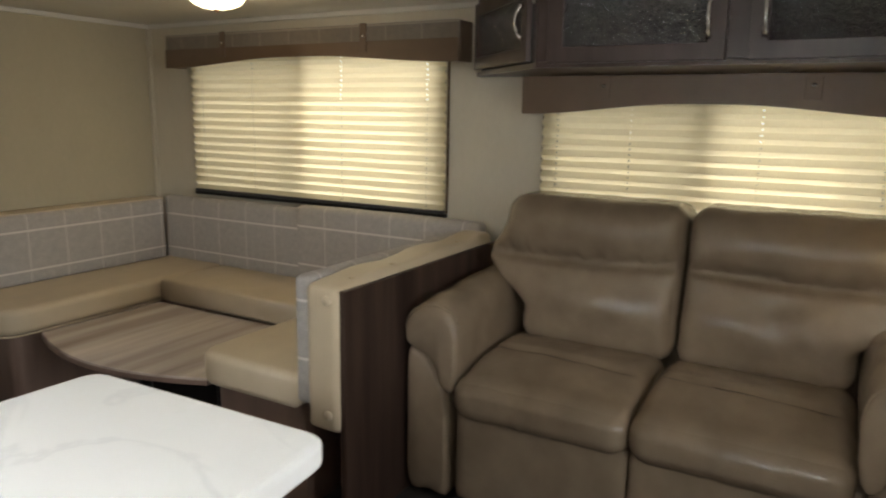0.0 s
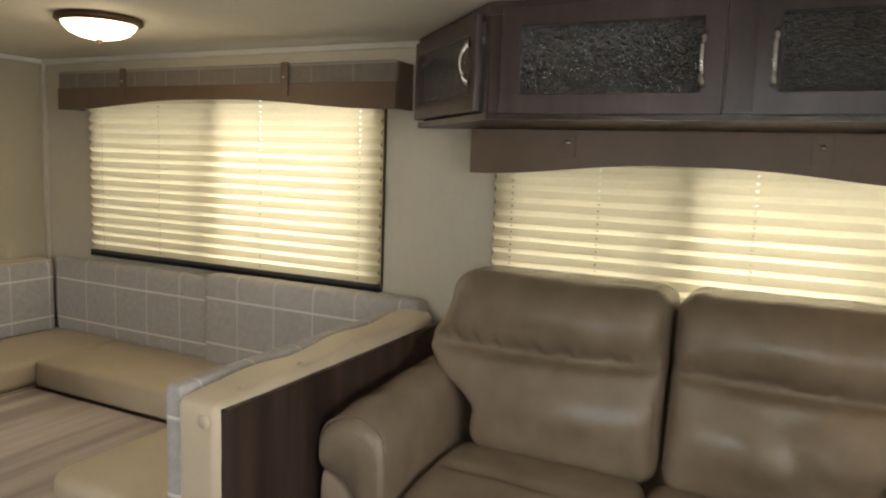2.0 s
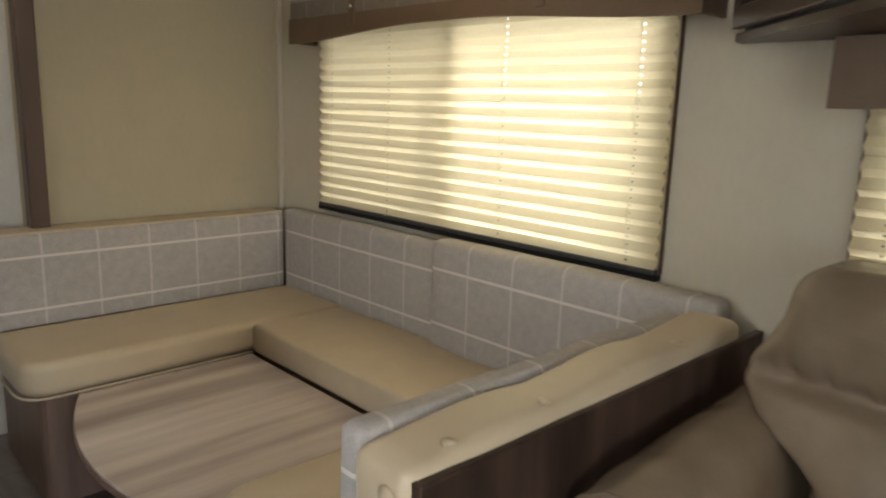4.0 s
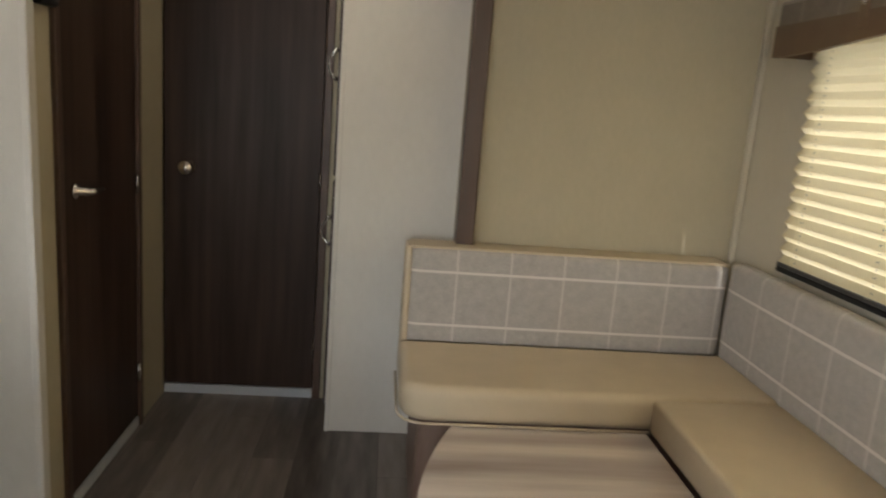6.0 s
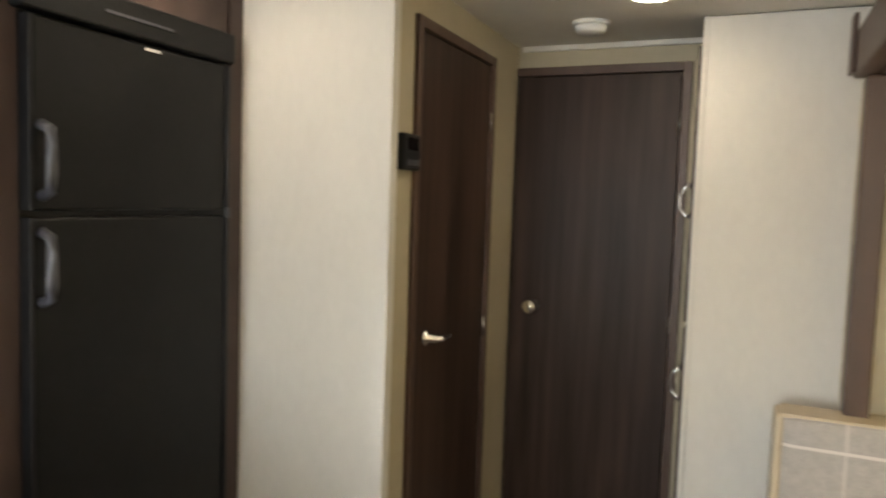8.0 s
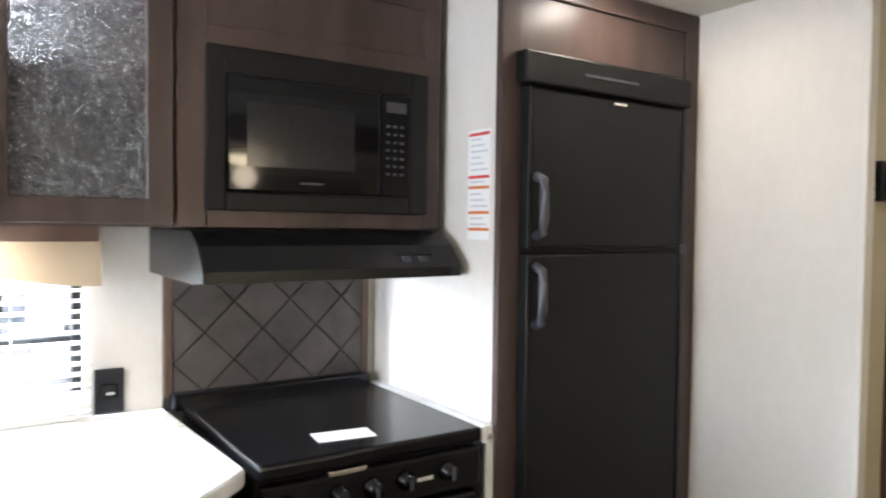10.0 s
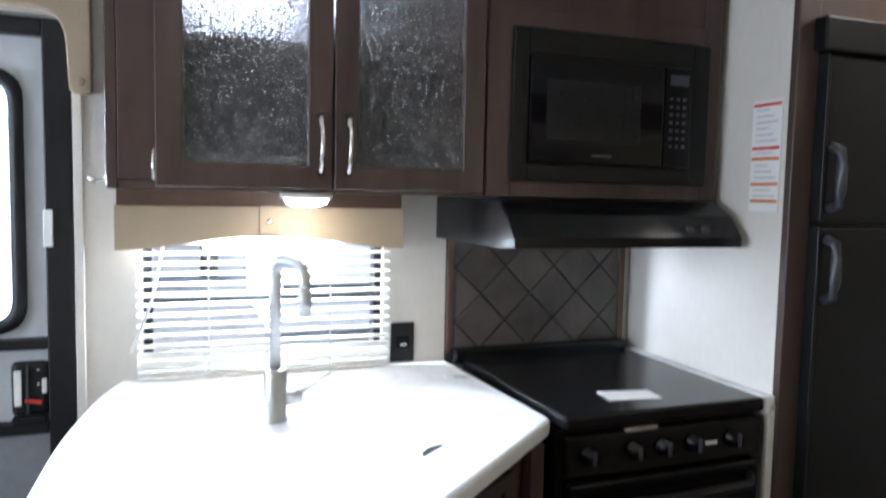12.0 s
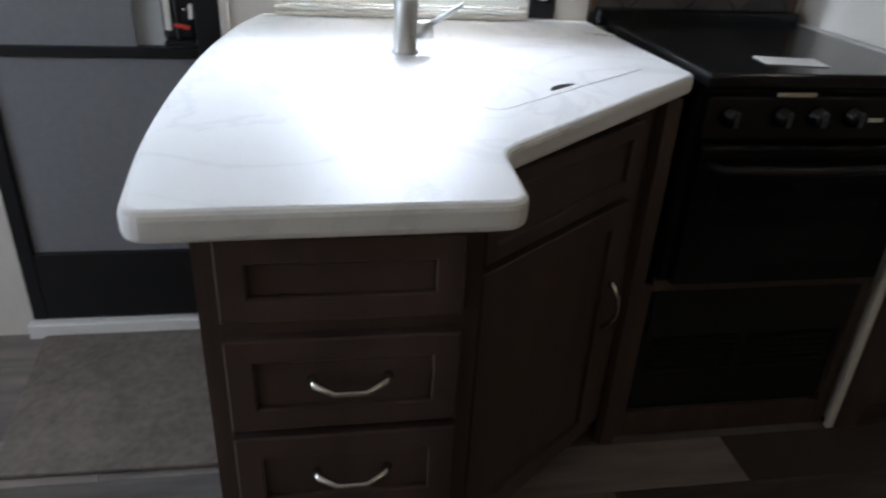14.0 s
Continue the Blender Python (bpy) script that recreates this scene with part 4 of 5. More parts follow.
fr = thing("refrigerator", (0.35, 2.0, 0.3), "black two-door refrigerator with grey handles", "refrigerator")
part("body", box(0.03, 0.600, 1.702, 2.298, 0.302, 1.784), BLACK_PLASTIC, fr)
part("top_trim", box(0.601, 0.640, 1.682, 2.280, 1.715, 1.790, 0.005), BLACK_MATT, fr, "black vent trim")
for z0, z1, hz in ((1.332, 1.708, 1.43), (0.33, 1.318, 1.22)):
    dd = part("door", box(0.601, 0.630, 1.710, 2.256, z0, z1, 0.007, 3), BLACK_MATT, fr)
    part("edge_trim", box(0.6015, 0.634, 1.700, 1.7095, z0, z1, 0.002), BLACK_PLASTIC, dd)
    part("edge_trim", box(0.6015, 0.634, 2.2565, 2.268, z0, z1, 0.002), BLACK_PLASTIC, dd)
    pts = [(0.634, 1.724, hz - 0.07), (0.66, 1.724, hz - 0.06), (0.664, 1.724, hz - 0.03), (0.664, 1.724, hz + 0.03), (0.66, 1.724, hz + 0.06), (0.634, 1.724, hz + 0.07)]
    part("handle", tube(pts, 0.0115, 10), GREY_PLASTIC, dd, "dark grey handle", True)
    part("hinge", box(0.632, 0.642, 2.25, 2.266, z0 - 0.012 if z0 > 1 else z1 - 0.006, z0 + 0.006 if z0 > 1 else z1 + 0.004, 0.002), ALU, dd)
part("badge", box(0.6405, 0.642, 1.87, 2.06, 1.749, 1.755), GREY_PLASTIC, fr)
part("badge_plate", box(0.6305, 0.632, 1.985, 2.03, 1.693, 1.699), WHITE, fr)

st = thing("warning_sticker", (0.53, 1.639, 1.35), "white warning stickers with red and orange bars on the side panel", "sticker")
part("sheet", box(0.482, 0.572, 1.6375, 1.6392, 1.350, 1.612), PAPER, st)
for z, mt in ((1.602, RED_INK), (1.500, RED_INK), (1.475, ORANGE_INK), (1.415, ORANGE_INK), (1.375, ORANGE_INK)):
    part("bar", box(0.486, 0.568, 1.6362, 1.6374, z - 0.004, z + 0.003), mt, st, "coloured warning bar")
for k in range(16):
    z = 1.590 - 0.0145 * k
    if min(abs(z - q) for q in (1.602, 1.500, 1.475, 1.415, 1.375)) > 0.009:
        part("text_line", box(0.494, 0.535 + 0.025 * ((k * 7) % 3) / 2, 1.6364, 1.6374, z - 0.0025, z + 0.0015), INK, st)

# ---- kitchen uppers ----
uc = thing("wall_cabinet", (0.19, 0.6, 1.37), "dark stained wall cabinet with rain-glass doors above the sink", "cabinet")
part("side_panel", box(0.002, 0.375, 0.205, 0.225, 1.372, H - 0.003, 0.002), WOOD, uc)
part("bottom", box(0.002, 0.372, 0.226, 0.972, 1.372, 1.390), WOOD, uc)
part("shelf", box(0.012, 0.34, 0.227, 0.971, 1.675, 1.693), WOOD, uc)
part("back", box(0.003, 0.010, 0.226, 0.972, 1.391, H - 0.004), CAB_IN, uc)
part("stile", box(0.357, 0.376, 0.2255, 0.300, 1.391, H - 0.004, 0.002), WOOD, uc)
part("stile", box(0.357, 0.376, 0.945, 0.974, 1.391, H - 0.004, 0.002), WOOD, uc)
part("top_rail", box(0.358, 0.376, 0.301, 0.944, 1.945, H - 0.004, 0.002), WOOD, uc)
flip = Matrix(((-1, 0, 0, 0.377), (0, 1, 0, 0), (0, 0, 1, 0), (0, 0, 0, 1)))
for y0, y1, hy in ((0.292, 0.630, 0.604), (0.634, 0.968, 0.662)):
    dd = framed_door(y0, y1, 1.378, 1.955, uc, True, flip, rail=0.050)
    bow_handle((0.398, hy, 1.412), (0.398, hy, 1.528), (0.028, 0, 0), dd)
for z in (1.42, 1.88):
    part("hinge", tube([(0.380, 0.289, z - 0.03), (0.380, 0.289, z + 0.03)], 0.005, 8), CHROME, uc, "small nickel hinge", True)
hook = thing("wall_hook", (0.3, 0.198, 1.40), "chrome hook on the cabinet's side", "hook")
part("plate", box(0.285, 0.315, 0.199, 0.2052, 1.378, 1.402, 0.002), CHROME, hook)
part("prong", tube([(0.30, 0.20, 1.392), (0.30, 0.178, 1.386), (0.30, 0.166, 1.395)], 0.004, 8), CHROME, hook, smooth=True)
pl = thing("switch_plate", (0.12, 0.204, 1.55), "narrow black switch plate on the cabinet's side", "switch")
part("plate", box(0.02, 0.09, 0.1965, 0.2052, 1.50, 1.64, 0.004), BLACK_PLASTIC, pl)

mc = thing("microwave_cabinet", (0.2, 1.29, 1.37), "dark stained wall cabinet around a built-in microwave", "cabinet")
part("side_panel", box(0.002, 0.370, 0.976, 0.992, 1.372, H - 0.003), WOOD, mc)
part("side_panel", box(0.002, 0.370, 1.600, 1.614, 1.372, H - 0.003), WOOD, mc)
part("bottom", box(0.002, 0.370, 0.993, 1.599, 1.372, 1.388), WOOD, mc)
part("face_frame", boxes((0.371, 0.390, 0.976, 1.036, 1.372, H - 0.003, 0.002), (0.371, 0.390, 1.566, 1.614, 1.372, H - 0.003, 0.002),
                         (0.371, 0.3895, 1.036, 1.566, 1.372, 1.418, 0.002), (0.371, 0.3895, 1.036, 1.566, 1.748, 1.795, 0.002), (0.371, 0.3895, 1.036, 1.566, 1.915, H - 0.003, 0.002)), WOOD, mc)
part("panel", box(0.371, 0.381, 1.030, 1.570, 1.790, 1.918), WOOD, mc)
mw = thing("microwave", (0.22, 1.30, 1.40), "black built-in microwave oven with trim kit", "microwave")
part("body", box(0.03, 0.388, 1.07, 1.525, 1.425, 1.740), BLACK_PLASTIC, mw)
part("trim_frame", boxes((0.3905, 0.402, 1.032, 1.072, 1.408, 1.752, 0.003), (0.3905, 0.402, 1.520, 1.572, 1.408, 1.752, 0.003),
                         (0.3905, 0.4015, 1.072, 1.520, 1.408, 1.448, 0.003), (0.3905, 0.4015, 1.072, 1.520, 1.694, 1.752, 0.003)), BLACK_MATT, mw)
dd = part("door", box(0.3905, 0.406, 1.074, 1.435, 1.450, 1.692, 0.004), DARK_GLASS, mw)
part("window", box(0.4062, 0.4068, 1.115, 1.368, 1.503, 1.640), MESH_GREY, dd)
part("badge", box(0.4064, 0.4075, 1.235, 1.290, 1.469, 1.474), GREY_PLASTIC, dd)
pan = part("control_panel", box(0.3905, 0.405, 1.438, 1.518, 1.450, 1.692, 0.003), BLACK, mw)
part("display", box(0.405, 0.4058, 1.452, 1.506, 1.650, 1.675), GREY_PLASTIC, pan)
for r in range(7):
    for c in range(3):
        part("key", box(0.405, 0.4062, 1.452 + 0.019 * c, 1.462 + 0.019 * c, 1.500 + 0.019 * r, 1.506 + 0.019 * r), GREY_PLASTIC, pan)

hd = thing("range_hood", (0.25, 1.3, 1.25), "black under-cabinet range hood above the stove", "range hood")
side = [(0.003, 1.255), (0.003, 1.369), (0.40, 1.369), (0.455, 1.335), (0.495, 1.285), (0.495, 1.262), (0.42, 1.255)]
bm = prism(side, 1.000, 1.612, 0.004, 2)
part("shell", moved(bm, Matrix(((1, 0, 0, 0), (0, 0, 1, 0), (0, 1, 0, 0), (0, 0, 0, 1)))), BLACK, hd)
part("light_lens", box(0.20, 0.32, 1.06, 1.18, 1.247, 1.2545), WHITE, hd)
part("switch_panel", box(0.470, 0.474, 1.44, 1.54, 1.292, 1.315, 0.001), BLACK_PLASTIC, hd)
for y in (1.455, 1.50):
    part("switch", box(0.476, 0.486, y, y + 0.022, 1.296, 1.310, 0.002), GREY_PLASTIC, hd)

sp = thing("backsplash", (0.02, 1.32, 0.92), "slate-look diamond tile backsplash behind the range", "backsplash", kind="structure")
part("board", box(0.001, 0.012, 1.032, 1.612, 0.90, 1.254), GROUT, sp)
part("edge_trim", box(0.0125, 0.020, 1.032, 1.052, 0.935, 1.254, 0.002), WOOD_TRIM, sp)
part("edge_trim", box(0.0125, 0.020, 1.592, 1.612, 0.935, 1.254, 0.002), WOOD_TRIM, sp)

# lamp added for the bright blob in the wall cabinet's upper compartment
il = thing("cabinet_inside_lamp", (0.012, 0.46, 1.84), "lit oblong lamp added for the bright blob behind the cabinet glass", "lamp")
part("housing", box(0.0105, 0.028, 0.36, 0.56, 1.810, 1.870, 0.004), WHITE, il)
part("lens", box(0.0285, 0.042, 0.368, 0.552, 1.816, 1.864, 0.006), BULB_INSIDE, il, "glowing lens")
lamp("cabinet_inside_bulb", "POINT", pose(0.13, 0.46, 1.835), 1.1, (0.95, 0.97, 1.0), radius=0.04)

# under-cabinet and ceiling lamps
ul = thing("cabinet_lamp", (0.20, 0.61, 1.372), "lit round lamp beneath the wall cabinet", "lamp")
part("ring", lathe([(0.060, 0), (0.060, -0.010), (0.052, -0.014)], pose(0.20, 0.61, 1.371), 30), WHITE, ul, smooth=True)
part("lens", lathe([(0.051, -0.012), (0.046, -0.024), (0.03, -0.030), (0.001, -0.032)], pose(0.20, 0.61, 1.371), 30), BULB_COOL, ul, "glowing lens", True)
lamp("cabinet_bulb", "AREA", pose(0.20, 0.61, 1.336), 0.5, (1, 0.86, 0.66), disk=0.09)
for x, y in ((0.76, 1.95), (1.12, 0.52), (1.615, 2.87)):
    cl = thing("ceiling_spot", (x, y, H), "lit round recessed lamp in the main ceiling", "ceiling lamp", "round lamps in the main ceiling")
    part("ring", lathe([(0.075, 0), (0.075, -0.006), (0.062, -0.010)], pose(x, y, H), 30), WHITE, cl, smooth=True)
    part("lens", lathe([(0.061, -0.008), (0.055, -0.016), (0.001, -0.020)], pose(x, y, H), 30), BULB_COOL, cl, "glowing lens", True)
    lamp("ceiling_bulb", "AREA", pose(x, y, H - 0.022), 0.55, (1, 0.80, 0.55), disk=0.11)

# ---- kitchen window and blind ----
w = thing("window_4", (-0.03, 0.55, 0.935), "kitchen window with black rounded frame", "window", kind="structure")
part("window_frame", boxes((-0.055, -0.012, 0.25, 0.272, 0.935, 1.36, 0.003), (-0.055, -0.012, 0.828, 0.85, 0.935, 1.36, 0.003),
                           (-0.054, -0.013, 0.272, 0.828, 0.935, 0.957, 0.003), (-0.054, -0.013, 0.272, 0.828, 1.338, 1.36, 0.003)), BLACK_PLASTIC, w)
part("meeting_rail", box(-0.050, -0.018, 0.272, 0.828, 1.085, 1.105, 0.003), BLACK_PLASTIC, w)
for a, b in ((0.958, 1.084), (1.106, 1.337)):
    p = part("pane", box(-0.036, -0.032, 0.273, 0.827, a, b), PANE, w)
    p.visible_shadow = False
bl = thing("venetian_blind", (0.03, 0.55, 0.92), "half-open cream slatted blind in the kitchen window", "blind")
part("head_rail", box(0.010, 0.036, 0.238, 0.862, 1.33, 1.36, 0.003), SLAT_MAT, bl)
zs = [0.931, 0.951, 0.971] + [0.994 + 0.0250 * k for k in range(14)]
tmpl = None
for k, z in enumerate(zs):
    if tmpl is None:
        tmpl = part("slat", moved(prism([(-0.0125, 0.238), (-0.006, 0.2375), (0.0, 0.2373), (0.0125, 0.238), (0.0125, 0.862), (-0.0125, 0.862)], -0.001, 0.0005), pose(0.026, 0, 0.92)), SLAT_MAT, bl)
        tmpl.matrix_basis = Matrix.Translation((0, 0, z - 0.92))
    else:
        o = new("slat", tmpl.data)
        o.parent = bl
        tilt = radians(10 if k > 2 else 30)
        o.matrix_basis = Matrix.Translation((0, 0, z - 0.92)) @ Matrix.Translation((-0.004, 0, 0)) @ Matrix.Rotation(tilt, 4, "Y") @ Matrix.Translation((0.004, 0, 0))
part("bottom_rail", box(0.014, 0.038, 0.238, 0.862, 0.9125, 0.922, 0.002), SLAT_MAT, bl)
for y in (0.40, 0.70):
    part("ladder_cord", tube([(0.039, y, 0.92), (0.039, y, 1.33)], 0.0014, 6), WHITE, bl, smooth=True)
part("wand", tube([(0.040, 0.315, 1.33), (0.046, 0.27, 1.10), (0.050, 0.225, 0.985)], 0.0035, 8), WHITE, bl, "thin white tilt wand", True)
v = thing("valance", (0.05, 0.54, 1.235), "beige vinyl valance over the kitchen window", "valance")
part("front_panel", arch_panel(0.196, 0.880, 1.232, 1.262, 1.335, 0.072, 0.088), VINYL_KITCHEN, v)
for y in (0.196, 0.866):
    part("side_return", box(0.001, 0.0715, y, y + 0.014, 1.233, 1.334, 0.003), VINYL_KITCHEN, v)
# Lid added to keep the window's area lamp from showing above the valance.
part("lamp_lid", box(0.001, 0.0715, 0.2105, 0.8655, 1.322, 1.333), VINYL_KITCHEN, v)
# Brown board gives the shadowed recess under the cabinet its darkness.
part("gap_board", box(0.001, 0.080, 0.200, 0.876, 1.3345, 1.3715), WOOD_TRIM, v, "brown board filling the unlit gap above the valance")
sx = part("strap", box(0.0885, 0.093, 0.515, 0.565, 1.27, 1.337, 0.002), VINYL_KITCHEN, v)
part("button", lathe([(0.008, 0), (0.006, 0.004), (0.001, 0.005)], pose(0.093, 0.54, 1.30, 0, 90, 0), 12), CHROME, sx, "small chrome snap button", True)
ou = thing("wall_outlet", (0.005, 0.905, 0.97), "black outlet plate with white sockets", "outlet")
pt = part("plate", box(0.001, 0.008, 0.873, 0.941, 0.912, 1.022, 0.003), BLACK_PLASTIC, ou)
part("socket", box(0.008, 0.0105, 0.888, 0.926, 0.950, 0.984, 0.002), BLACK, pt)
part("slot", box(0.0105, 0.0115, 0.900, 0.918, 0.958, 0.964), WHITE, pt)

# ---- kitchen base: worktop, sink, cabinets ----
top = rounded([(0.003, 0.20), (0.13, 0.160), (0.42, 0.121), (0.76, 0.112), (0.97, 0.120), (1.160, 0.141), (1.149, 0.583), (0.980, 0.590), (0.562, 1.066), (0.003, 1.035)],
              [0, 0.08, 0.12, 0.12, 0.08, 0.032, 0.035, 0.03, 0.02, 0])
ct = thing("worktop", (0.6, 0.5, 0.87), "white marble-look laminate worktop with curved side", "worktop")
bm = prism(top, 0.872, 0.910, 0.010, 3)
part("slab", bm, MARBLE, ct)
part("sink_cover", moved(prism(rounded([(-0.24, -0.20), (0.24, -0.20), (0.24, 0.20), (-0.24, 0.20)], 0.03), 0.9103, 0.9110, 0.0003, 1), Matrix.Translation((0.52, 0.65, 0)) @ Matrix.Rotation(radians(129), 4, "Z") @ Matrix.Translation((0.03, -0.005, 0))), MARBLE, ct, "matching marble-look sink cover")
part("finger_hole", moved(prism([(0.034 * math.cos(a), 0.016 * math.sin(a)) for a in [math.pi * k / 10 for k in range(11)]], 0.9112, 0.9117), Matrix.Translation((0.672, 0.764, 0)) @ Matrix.Rotation(radians(129), 4, "Z")), BLACK_PLASTIC, ct, "dark half-round finger hole")
fa = thing("faucet", (0.413, 0.513, 0.91), "tall brushed steel pull-down faucet on the worktop", "faucet")
part("base", lathe([(0.028, 0), (0.028, 0.004), (0.023, 0.006), (0.023, 0.10), (0.021, 0.105), (0.012, 0.106)], pose(0.413, 0.513, 0.9105), 24), STEEL, fa, smooth=True)
neck = [(0.413, 0.513, 1.0), (0.413, 0.513, 1.196)]
for c, turn_from in ((0.034, math.pi), (0.078, math.pi / 2)):
    for k in range(7):
        a = turn_from - math.pi / 2 * k / 6
        reach = c + 0.034 * math.cos(a)
        neck.append((0.413 + reach * 0.93, 0.513 + reach * 0.37, 1.202 + 0.034 * math.sin(a)))
tip = Vector((0.413 + 0.112 * 0.93, 0.513 + 0.112 * 0.37, 0))
part("neck", tube(neck + [tip + Vector((0, 0, 1.19))], 0.0112, 16, True, (-0.37, 0.93, 0)), STEEL, fa, smooth=True)
part("spray_head", tube([tip + Vector((0, 0, 1.192)), tip + Vector((0.001, 0, 1.175)), tip + Vector((0.003, 0, 1.140))], [0.0116, 0.0122, 0.0125], 16, True, (-0.37, 0.93, 0)), STEEL, fa, smooth=True)
hb = part("handle_hub", tube([(0.413, 0.533, 0.955), (0.413, 0.566, 0.957)], 0.017, 16), STEEL, fa, smooth=True)
part("lever", tube([(0.413, 0.556, 0.962), (0.435, 0.592, 0.990), (0.445, 0.618, 1.010)], [0.006, 0.005, 0.004], 8), STEEL, hb, smooth=True)
sw = thing("switch_strip", (0.2, 0.98, 0.911), "row of four small white labels on the worktop", "label strip")
for k in range(4):
    part("label", box(0.176 + 0.005 * k, 0.196 + 0.005 * k, 0.966 + 0.0185 * k, 0.979 + 0.0185 * k, 0.9105, 0.9135), WHITE, sw)

pb = thing("peninsula_cabinet", (0.7, 0.4, 0), "dark stained peninsula base cabinet with drawers", "cabinet")
body = [(0.003, 0.215), (1.085, 0.195), (1.085, 0.545), (0.925, 0.552), (0.585, 0.985), (0.003, 1.02)]
part("body", prism(body, 0.075, 0.870), WOOD, pb)
part("toe_board", prism([(0.003, 0.25), (1.04, 0.24), (1.04, 0.50), (0.90, 0.50), (0.55, 0.95), (0.003, 0.98)], 0.0, 0.074), WOOD, pb)


def drawer_front(z0, z1, y0, y1, handle):
    face = Matrix(((-1, 0, 0, 1.0856), (0, 1, 0, 0), (0, 0, 1, 0), (0, 0, 0, 1)))
    d = part("drawer_front", moved(ring_frame(y0, y1, z0, z1, 0.035, 0.018), face), WOOD, pb)
    part("panel", box(1.0858, 1.095, y0 + 0.034, y1 - 0.034, z0 + 0.034, z1 - 0.034), WOOD, d)
    if handle:
        c, z = 0.377, (z0 + z1) / 2 + 0.012
        pts = [(1.104, c - 0.050, z), (1.118, c - 0.044, z - 0.002), (1.128, c - 0.02, z - 0.010), (1.128, c + 0.02, z - 0.010), (1.118, c + 0.044, z - 0.002), (1.104, c + 0.050, z)]
        part("handle", tube(pts, [0.007, 0.006, 0.0045, 0.0045, 0.006, 0.007], 10), CHROME, d, "bowed chrome drawer handle", True)


drawer_front(0.735, 0.850, 0.222, 0.520, False)
drawer_front(0.565, 0.708, 0.222, 0.520, True)
drawer_front(0.405, 0.550, 0.222, 0.520, True)
drawer_front(0.110, 0.390, 0.222, 0.520, True)
# the diagonal sink front
a, b = Vector((0.925, 0.552, 0)), Vector((0.585, 0.985, 0))
along = (b - a).normalized()
outw = Vector((along.y, -along.x, 0))
dm = Matrix(((-outw.x, along.x, 0, a.x + outw.x * 0.001), (-outw.y, along.y, 0, a.y + outw.y * 0.001), (0, 0, 1, 0), (0, 0, 0, 1)))
L = (b - a).length
framed_door(0.03, L - 0.08, 0.70, 0.845, pb, False, dm, rail=0.03)
dd = framed_door(0.03, L - 0.08, 0.10, 0.685, pb, False, dm, rail=0.05)
bow_handle(dm @ Vector((-0.021, L - 0.105, 0.40)), dm @ Vector((-0.021, L - 0.105, 0.51)), outw * 0.028, dd)
part("hinge", moved(tube([(-0.010, 0.022, 0.57), (-0.010, 0.022, 0.63)], 0.006, 8), dm), CHROME, pb, "small nickel hinge", True)

# ---- range ----
rg = thing("range", (0.3, 1.32, 0), "black gas range with covered cooktop and five knobs", "stove")
part("body", box(0.02, 0.575, 1.076, 1.598, 0.30, 0.885), BLACK_PLASTIC, rg)
part("cover", box(0.03, 0.605, 1.074, 1.600, 0.890, 0.922, 0.008, 3), BLACK, rg, "glossy black cooktop cover")
part("rear_rail", box(0.013, 0.055, 1.045, 1.605, 0.905, 0.948, 0.008), BLACK, rg)
kp = part("control_panel", moved(box(0.575, 0.605, 1.079, 1.595, 0.790, 0.878, 0.005), Matrix.Identity(4)), BLACK_MATT, rg)
for y in (1.127, 1.238, 1.313, 1.392, 1.500):
    k = part("knob", lathe([(0.021, 0), (0.021, 0.010), (0.016, 0.014), (0.015, 0.030), (0.001, 0.031)], pose(0.606, y, 0.840, 0, 90, 0), 20), BLACK, kp, smooth=True)
    part("pointer", box(0.631, 0.640, y - 0.004, y + 0.004, 0.826, 0.855, 0.002), GREY_PLASTIC, k)
part("badge", box(0.6055, 0.607, 1.425, 1.465, 0.828, 0.836), WHITE, kp)
part("trim_lip", box(0.58, 0.612, 1.215, 1.30, 0.8785, 0.889, 0.002), CHROME, rg)
od = part("oven_door", box(0.576, 0.612, 1.084, 1.585, 0.46, 0.780, 0.008, 3), BLACK, rg)
part("window", box(0.6125, 0.6135, 1.13, 1.52, 0.51, 0.70), DARK_GLASS, od)
part("handle", tube([(0.613, 1.09, 0.745), (0.645, 1.12, 0.742), (0.650, 1.32, 0.738), (0.645, 1.53, 0.742), (0.613, 1.56, 0.745)], 0.010, 10), BLACK_PLASTIC, od, smooth=True)
ln = thing("paper_note", (0.50, 1.295, 0.922), "small white paper note on the cooktop cover", "paper")
part("sheet", moved(box(-0.035, 0.035, -0.065, 0.065, 0, 0.0012), pose(0.500, 1.300, 0.9228, 0, 0, -8)), PAPER, ln)
gv = thing("furnace_cabinet", (0.3, 1.32, 0), "dark wood base with black louvred vent beneath the range", "cabinet")
part("face_frame", boxes((0.560, 0.576, 1.030, 1.062, 0.0, 0.44, 0.002), (0.560, 0.576, 1.588, 1.616, 0.0, 0.44, 0.002), (0.560, 0.5755, 1.062, 1.588, 0.425, 0.455, 0.002), (0.560, 0.5755, 1.062, 1.588, 0.0, 0.075, 0.002)), WOOD, gv)
vt = part("vent", box(0.555, 0.560, 1.064, 1.586, 0.077, 0.423), BLACK_PLASTIC, gv, "black vent grille")
for side in (0, 1):
    for k in range(12):
        part("louvre", moved(box(-0.001, 0.011, 1.10 + 0.245 * side, 1.315 + 0.245 * side, -0.002, 0.002), pose(0.561, 0, 0.20 + 0.016 * k, 0, 30, 0)), BLACK_MATT, vt)
part("filler_post", prism([(0.584, 0.988), (0.600, 1.000), (0.600, 1.029), (0.555, 1.029), (0.555, 0.995)], 0.0, 0.870), WOOD, gv)
